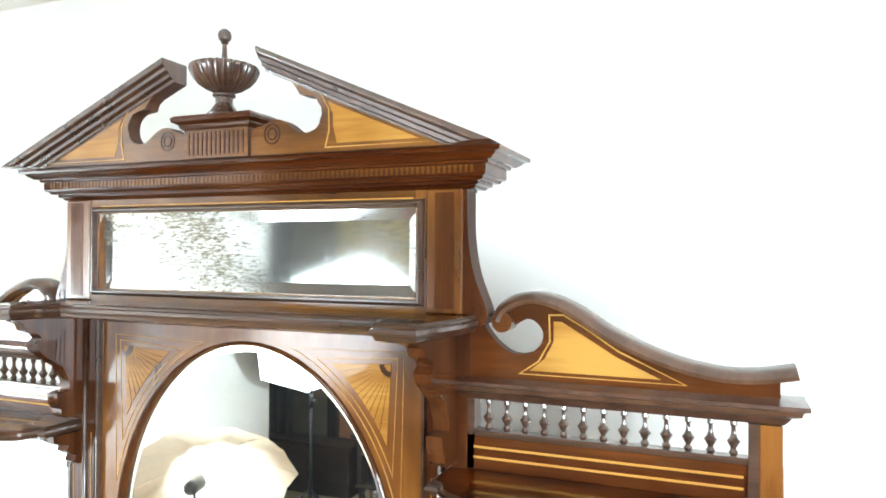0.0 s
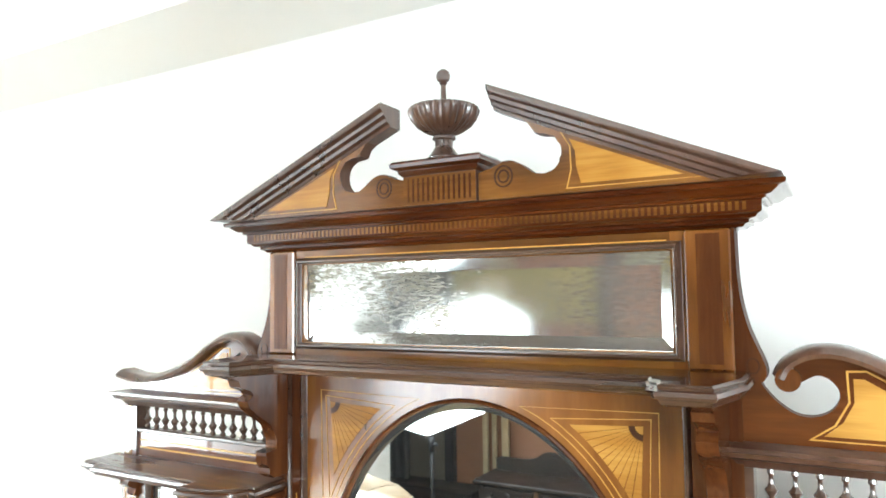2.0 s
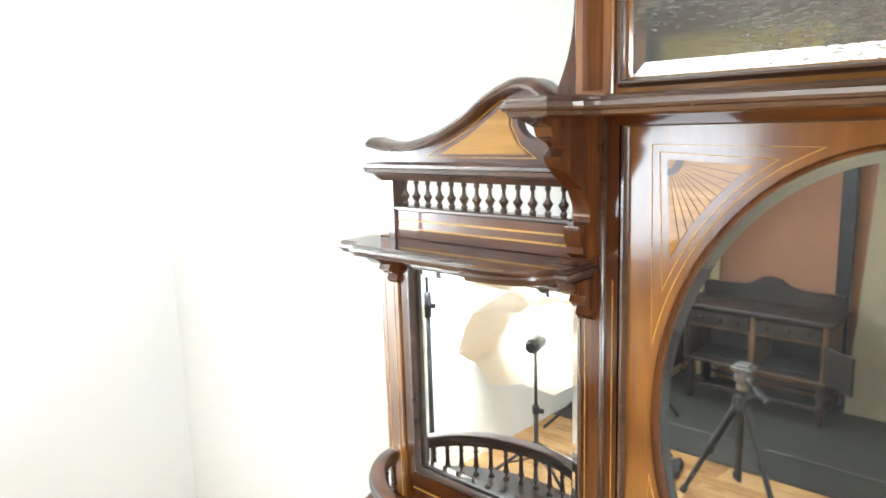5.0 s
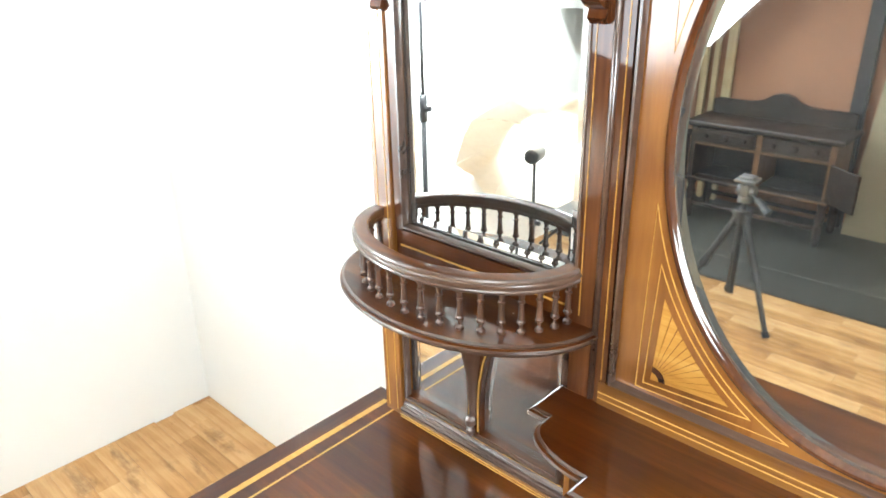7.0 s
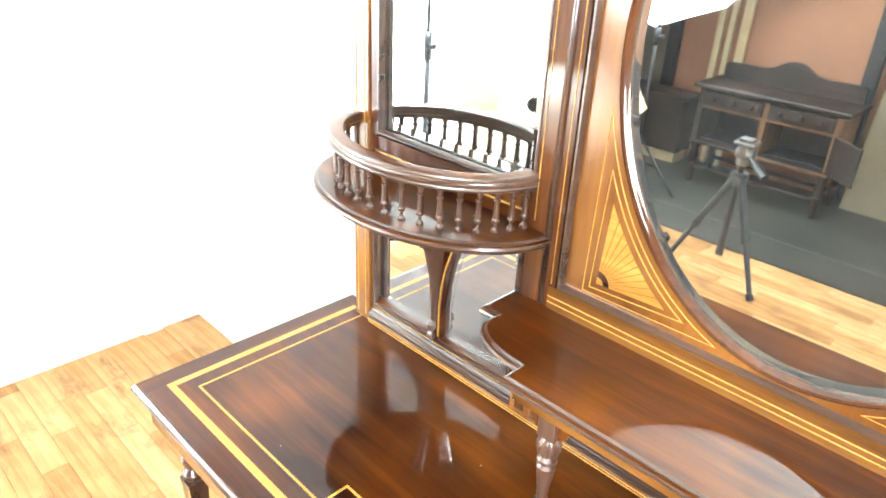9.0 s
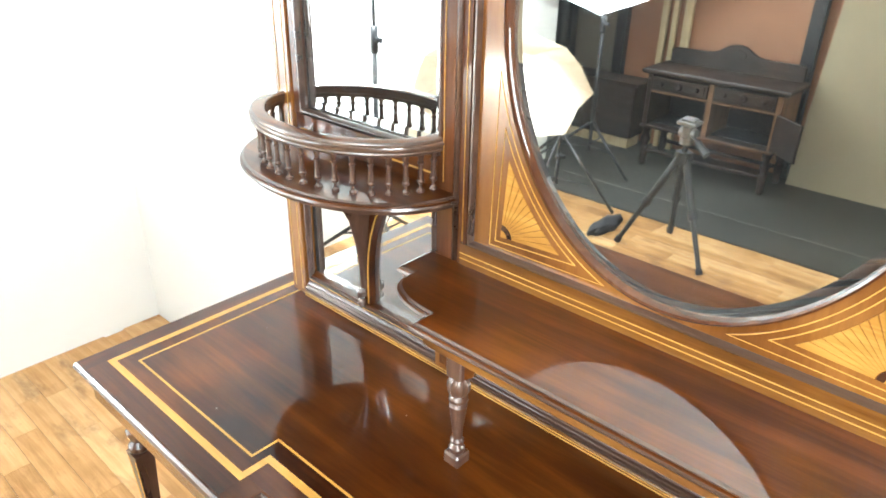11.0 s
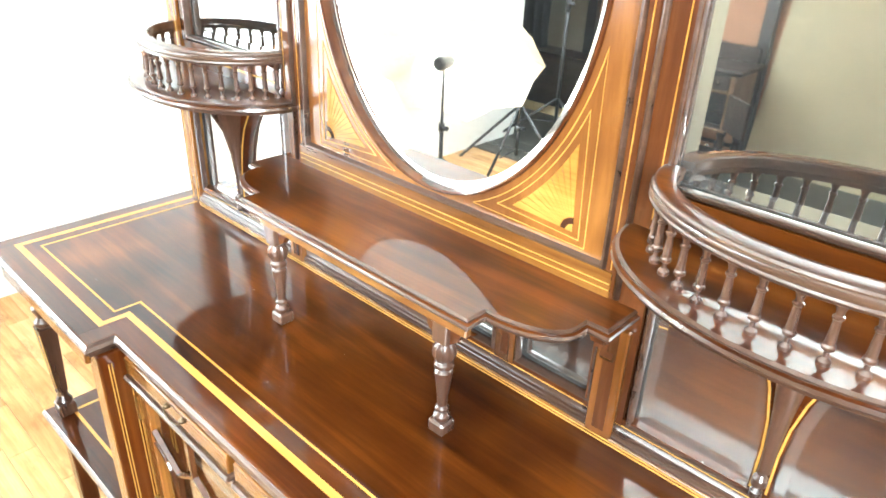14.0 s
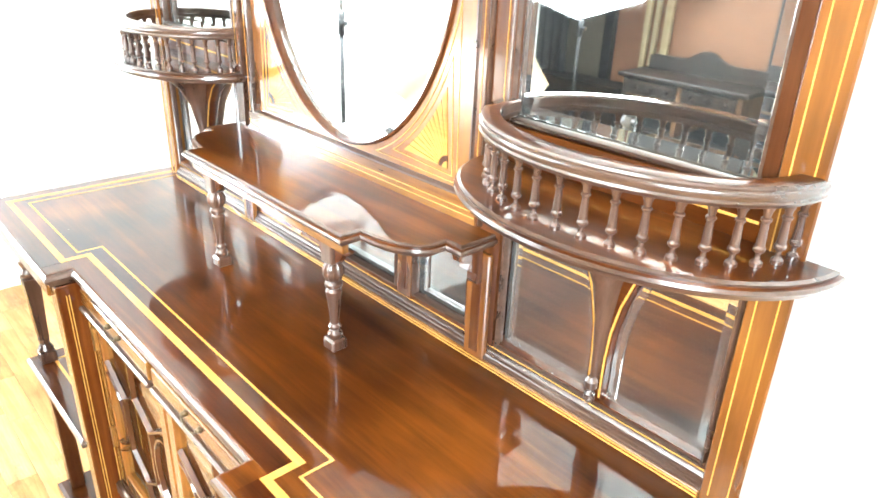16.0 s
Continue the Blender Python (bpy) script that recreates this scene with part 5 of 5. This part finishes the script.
# two unseen flash heads, added to light the ceiling and the side wall
def added_bounce_head(x, y, z, watts, label, aim):
    flash = thing("added_flash_head", label, "studio light", "studio lights")
    body = bmesh.new()
    tube(body, (x, y, z), (x, y, z + 0.2), 0.05, 0.05, 18)
    part("body", body, BLACK_METAL, flash)
    part("reflector", tube(bmesh.new(), (x, y, z + 0.195), (x, y, z + 0.27), 0.06, 0.19, 24), GREY_METAL, flash)
    area("added_flash_lamp", (x, y, z + 0.36), aim, 0.32, 0.32, watts, (1.0, 0.99, 0.97), 96)


def added_wall_flash(x, y, z, watts, label, aim):
    flash = thing("added_flash_head", label, "studio light", "studio lights")
    way = (Vector(aim) - Vector((x, y, z))).normalized()
    at = Vector((x, y, z))
    part("body", tube(bmesh.new(), at - way * 0.22, at - way * 0.03, 0.05, 0.05, 18), BLACK_METAL, flash)
    part("reflector", tube(bmesh.new(), at - way * 0.03, at + way * 0.04, 0.06, 0.16, 24), GREY_METAL, flash)
    part("boom_arm", tube(bmesh.new(), at - way * 0.20, (x + 0.02, y, CEIL + 0.14), 0.012), BLACK_METAL, flash, "added black arm hanging from the ceiling")
    area("added_flash_lamp", at + way * 0.06, aim, 0.3, 0.3, watts, (1.0, 0.99, 0.97), 60)


# added lamp: its bright spot on the wall feeds the glare on the woodwork
added_wall_flash(-1.90, -1.25, 2.32, 62.0, "unseen flash head added to brighten the white side wall", (-2.43, -1.47, 1.62))
# added lamp and stand: they make the ceiling bright enough to mirror below
added_bounce_head(1.3, -2.0, 1.6, 128.0, "unseen flash head added to bounce off the ceiling", (-0.75, -2.1, 2.86))
light_stand("light_stand", (1.3, -2.0), 1.61, 0.4, "added black light stand under the ceiling flash")

# camera tripod, legs spread
tripod = thing("camera_tripod", "black tripod with a silver pan head, legs spread", "tripod")
tx, ty = -1.075, -2.62
for fx, fy in ((-0.812, -2.44), (-1.322, -2.50), (-1.165, -2.83)):
    def along(k, z0=0.53, z1=0.008):
        return (tx + (fx - tx) * (0.06 + 0.94 * k), ty + (fy - ty) * (0.06 + 0.94 * k), z0 + (z1 - z0) * k)
    leg = part("leg", tube(bmesh.new(), along(0.0), along(0.52), 0.021, 0.019, 14), BLACK_METAL, tripod)
    part("lower_leg", tube(bmesh.new(), along(0.48), along(0.98), 0.0145, 0.0125, 12), BLACK_METAL, leg)
    part("leg_clamp", tube(bmesh.new(), along(0.47), along(0.54), 0.025, 0.025, 14), BLACK_METAL, leg)
    part("rubber_foot", tube(bmesh.new(), along(0.95), along(1.0), 0.019, 0.017, 12), BLACK_CLOTH_AND_SHADE, leg)
part("centre_column", tube(bmesh.new(), (tx, ty, 0.10), (tx, ty, 0.62), 0.014, 0.014, 14), BLACK_METAL, tripod)
collar = tube(bmesh.new(), (tx, ty, 0.49), (tx, ty, 0.56), 0.036, 0.04, 16)
for k in range(3):
    t = radians(60 + 120 * k)
    box(collar, tx + 0.03 * math.cos(t) - 0.018, tx + 0.03 * math.cos(t) + 0.018, ty + 0.03 * math.sin(t) - 0.018, ty + 0.03 * math.sin(t) + 0.018, 0.50, 0.55, bevel=0.004)
part("collar", collar, BLACK_METAL, tripod)
pan = tube(bmesh.new(), (tx, ty, 0.60), (tx, ty, 0.635), 0.034, 0.034, 20)
tube(pan, (tx - 0.04, ty, 0.66), (tx + 0.045, ty, 0.66), 0.027, 0.027, 18)
box(pan, tx - 0.026, tx + 0.026, ty - 0.03, ty + 0.03, 0.63, 0.70, bevel=0.01)
part("pan_head", pan, GREY_METAL, tripod, "silver cast pan head")
camera_plate = new_box(tx - 0.052, tx + 0.052, ty - 0.045, ty + 0.045, 0.703, 0.722, bevel=0.005)
box(camera_plate, tx - 0.035, tx + 0.035, ty - 0.03, ty + 0.03, 0.722, 0.735, bevel=0.004)
part("quick_release_plate", camera_plate, GREY_METAL, tripod, "grey quick-release plate")
grip = tube(bmesh.new(), (tx + 0.03, ty + 0.02, 0.655), (tx + 0.075, ty + 0.04, 0.632), 0.007, 0.007)
tube(grip, (tx + 0.07, ty + 0.038, 0.635), (tx + 0.145, ty + 0.075, 0.59), 0.017, 0.02, 14)
part("pan_handle", grip, BLACK_METAL, tripod)

# a black cloth bag on the floor by the tripod
def soft_lump(name, cx, cy, length, width, height, mat, label, category, seed):
    rng = random.Random(seed)
    bm = bmesh.new()
    bmesh.ops.create_icosphere(bm, subdivisions=3, radius=1.0)
    for v in bm.verts:
        k = 1 + 0.16 * math.sin(5 * v.co.x + seed) * math.cos(6 * v.co.y) + rng.uniform(-0.05, 0.05)
        v.co = Vector((cx + v.co.x * width / 2 * k, cy + v.co.y * length / 2 * k, max(0.001, height * 0.4 + v.co.z * height * 0.6 * k)))
    return tagged(mesh_object(name, bm, mat), label, category)


soft_lump("cloth_bag", -1.46, -2.62, 0.34, 0.11, 0.06, BLACK_CLOTH_AND_SHADE, "limp black cloth bag on the floorboards", "bag", 3)

# old dark sideboard across the room
old = thing("old_sideboard", "worn dark oak sideboard with two drawers and open doors", "sideboard")
ox0, ox1, oyf, oyb = -1.89, -0.985, -3.77, -4.13
om = (ox0 + ox1) / 2
part("top", slab(bmesh.new(), [(ox0 - 0.04, oyb), (ox1 + 0.04, oyb), (ox1 + 0.04, oyf + 0.025), (ox0 - 0.04, oyf + 0.025)], [(-0.02, 0.655), (-0.006, 0.662), (0.0, 0.668), (0.0, 0.684), (-0.008, 0.692)]), OLD_OAK, old)
hump = smooth_path([(om + 0.22, 0.795), (om + 0.15, 0.805), (om + 0.10, 0.83), (om + 0.06, 0.855), (om, 0.866), (om - 0.06, 0.855), (om - 0.10, 0.83), (om - 0.15, 0.805), (om - 0.22, 0.795)], 3)
splash = part("back_splash", plate(bmesh.new(), [(ox0, 0.692), (ox1, 0.692), (ox1, 0.785), (ox1 - 0.03, 0.795)] + hump + [(ox0 + 0.03, 0.795), (ox0, 0.785)], oyb + 0.05, oyb + 0.02), OLD_OAK, old)
part("carved_boss", plate(bmesh.new(), arc(om, 0.80, 0.07, 0.035, 0, 360, 20)[:-1], oyb + 0.058, oyb + 0.05), OLD_OAK, splash)
# the shade inside is painted: black back, black sheet over the shelf
part("carcass_back", new_box(ox0, ox1, oyb, oyb + 0.02, 0.29, 0.655), BLACK_CLOTH_AND_SHADE, old, "cupboard back painted black for the shade inside")
part("carcass_shade_sheet", new_box(ox0 + 0.036, ox1 - 0.036, oyb + 0.022, oyf - 0.08, 0.3065, 0.312), BLACK_CLOTH_AND_SHADE, old)
for x, mat in ((ox0, OLD_OAK), (om - 0.02, OLD_PINE), (ox1 - 0.035, OLD_PINE)):
    part("upright", new_box(x, x + 0.035, oyb + 0.02, oyf, 0.305, 0.655), mat, old)
part("shelf", new_box(ox0 - 0.01, ox1 + 0.01, oyb, oyf + 0.008, 0.282, 0.305, bevel=0.004), OLD_OAK, old)
part("shelf_edge", new_box(ox0 + 0.3, ox1, oyf + 0.009, oyf + 0.013, 0.286, 0.302), OLD_PINE, old, "worn pale front edge of the shelf")
part("drawer_rail", new_box(ox0 + 0.036, ox1 - 0.036, oyf - 0.012, oyf + 0.004, 0.535, 0.55), OLD_PINE, old)
for y in (oyb + 0.03, oyf - 0.03):
    part("stretcher", new_box(ox0 + 0.03, ox1 - 0.03, y - 0.012, y + 0.012, 0.10, 0.125, bevel=0.004), OLD_OAK, old)
for x0, x1 in ((ox0 + 0.038, om - 0.023), (om + 0.018, ox1 - 0.038)):
    dr = part("drawer", new_box(x0, x1, oyf - 0.02, oyf + 0.008, 0.552, 0.645, bevel=0.004), OLD_OAK, old)
    part("drawer_panel", new_box(x0 + 0.02, x1 - 0.02, oyf + 0.007, oyf + 0.012, 0.568, 0.630, bevel=0.003), OLD_OAK, dr)
    for k in (0.18, 0.5, 0.82):
        c = x0 + (x1 - x0) * k
        knob = bmesh.new()
        tube(knob, (c, oyf + 0.010, 0.60), (c, oyf + 0.026, 0.60), 0.026 if k == 0.5 else 0.017, 0.016 if k == 0.5 else 0.008, 14)
        part("carved_boss", knob, OLD_OAK, dr)
door_turn = Matrix.Translation((ox1 - 0.005, oyf + 0.005, 0)) @ Matrix.Rotation(radians(38), 4, "Z")
swung = new_box(0.0, 0.245, 0.0, 0.02, 0.31, 0.545, bevel=0.003)
swung.transform(door_turn)
leaf = part("open_door", swung, OLD_OAK, old, "dark panelled door standing open")
panel = new_box(0.035, 0.21, -0.004, 0.001, 0.35, 0.505, bevel=0.002)
panel.transform(door_turn)
part("door_panel", panel, OLD_OAK, leaf)
for x in (ox0 + 0.03, ox1 - 0.03):
    for y in (oyb + 0.03, oyf - 0.03):
        part("leg", lathe(bmesh.new(), [(0.018, 0.0), (0.027, 0.02), (0.022, 0.05), (0.028, 0.075), (0.028, 0.135), (0.02, 0.145), (0.034, 0.19), (0.022, 0.235), (0.03, 0.26), (0.03, 0.284)], x, y, 14), OLD_OAK, old)
# things that lean on the far wall
for i, (x, w) in enumerate(((-2.09, 0.045), (-2.005, 0.035), (-1.92, 0.06))):
    lean = mesh_object("lumber_board", new_box(x, x + w, -4.28, -4.25, 0.0, 2.2, bevel=0.002), LUMBER)
    tagged(lean, "pale timber board standing against the far wall", "board", "timber boards")
chest = thing("low_dark_cabinet", "low dark cabinet against the far wall", "cabinet")
part("body", new_box(-3.0, -2.10, -4.24, -4.02, 0.08, 0.48, bevel=0.006), OLD_OAK, chest)
part("top", new_box(-3.03, -2.07, -4.26, -4.0, 0.48, 0.505, bevel=0.004), OLD_OAK, chest)
part("base", new_box(-2.98, -2.12, -4.22, -4.04, 0.0, 0.08), LUMBER, chest)
curtain = bmesh.new()
rows = []
for k in (0.02, CEIL + 0.1):
    rows.append([curtain.verts.new((-3.55 + 0.8 * i / 60, -4.16 + 0.035 * math.sin(i * 0.9), k)) for i in range(61)])
for i in range(60):
    curtain.faces.new((rows[0][i], rows[0][i + 1], rows[1][i + 1], rows[1][i]))
drape = mesh_object("dark_curtain", curtain, CURTAIN_DARK)
tagged(drape, "dark grey curtain hanging in folds to the floor", "curtain")
drape.modifiers.new("thickness", "SOLIDIFY").thickness = 0.006

# ---------------------------------------------------------------- floorboards
random.seed(7)
floor_ob = bpy.data.objects["floor"]
board_meshes = {}
rest = bmesh.new()
WIDTH, NEAR_X = 0.083, -0.1
y = BACK
while y > EDGE_Y + 0.01:
    x = LEFT - random.random() * 0.8
    w = min(WIDTH, y - EDGE_Y - 0.01)
    while x < RIGHT - 0.01:
        length = random.choice((0.2, 0.28, 0.38, 0.5, 0.65, 0.85))
        if x + length > LEFT + 0.02:
            x0 = max(x, LEFT)
            L = round(min(x + length, RIGHT) - x0, 3)
            key = (L, round(w, 3))
            if x0 > NEAR_X:
                box(rest, x0 + 0.0004, x0 + L - 0.0004, y - w + 0.0004, y - 0.0004, -0.02, 0.0)
            else:
                if key not in board_meshes:
                    bm = new_box(0.0004, L - 0.0004, -w + 0.0004, -0.0004, -0.02, 0.0, bevel=0.0007)
                    me = bpy.data.meshes.new("floorboard")
                    bm.to_mesh(me)
                    bm.free()
                    me.materials.append(FLOOR_WOOD)
                    board_meshes[key] = me
                plank = new("floorboard", board_meshes[key])
                plank.location = (x0, y, 0)
                plank.parent = floor_ob
        x += length
    y -= WIDTH
tagged(part("floorboards", rest, FLOOR_WOOD_REST, floor_ob, smooth=False), "golden hickory boards of the further floor", kind="stuff")
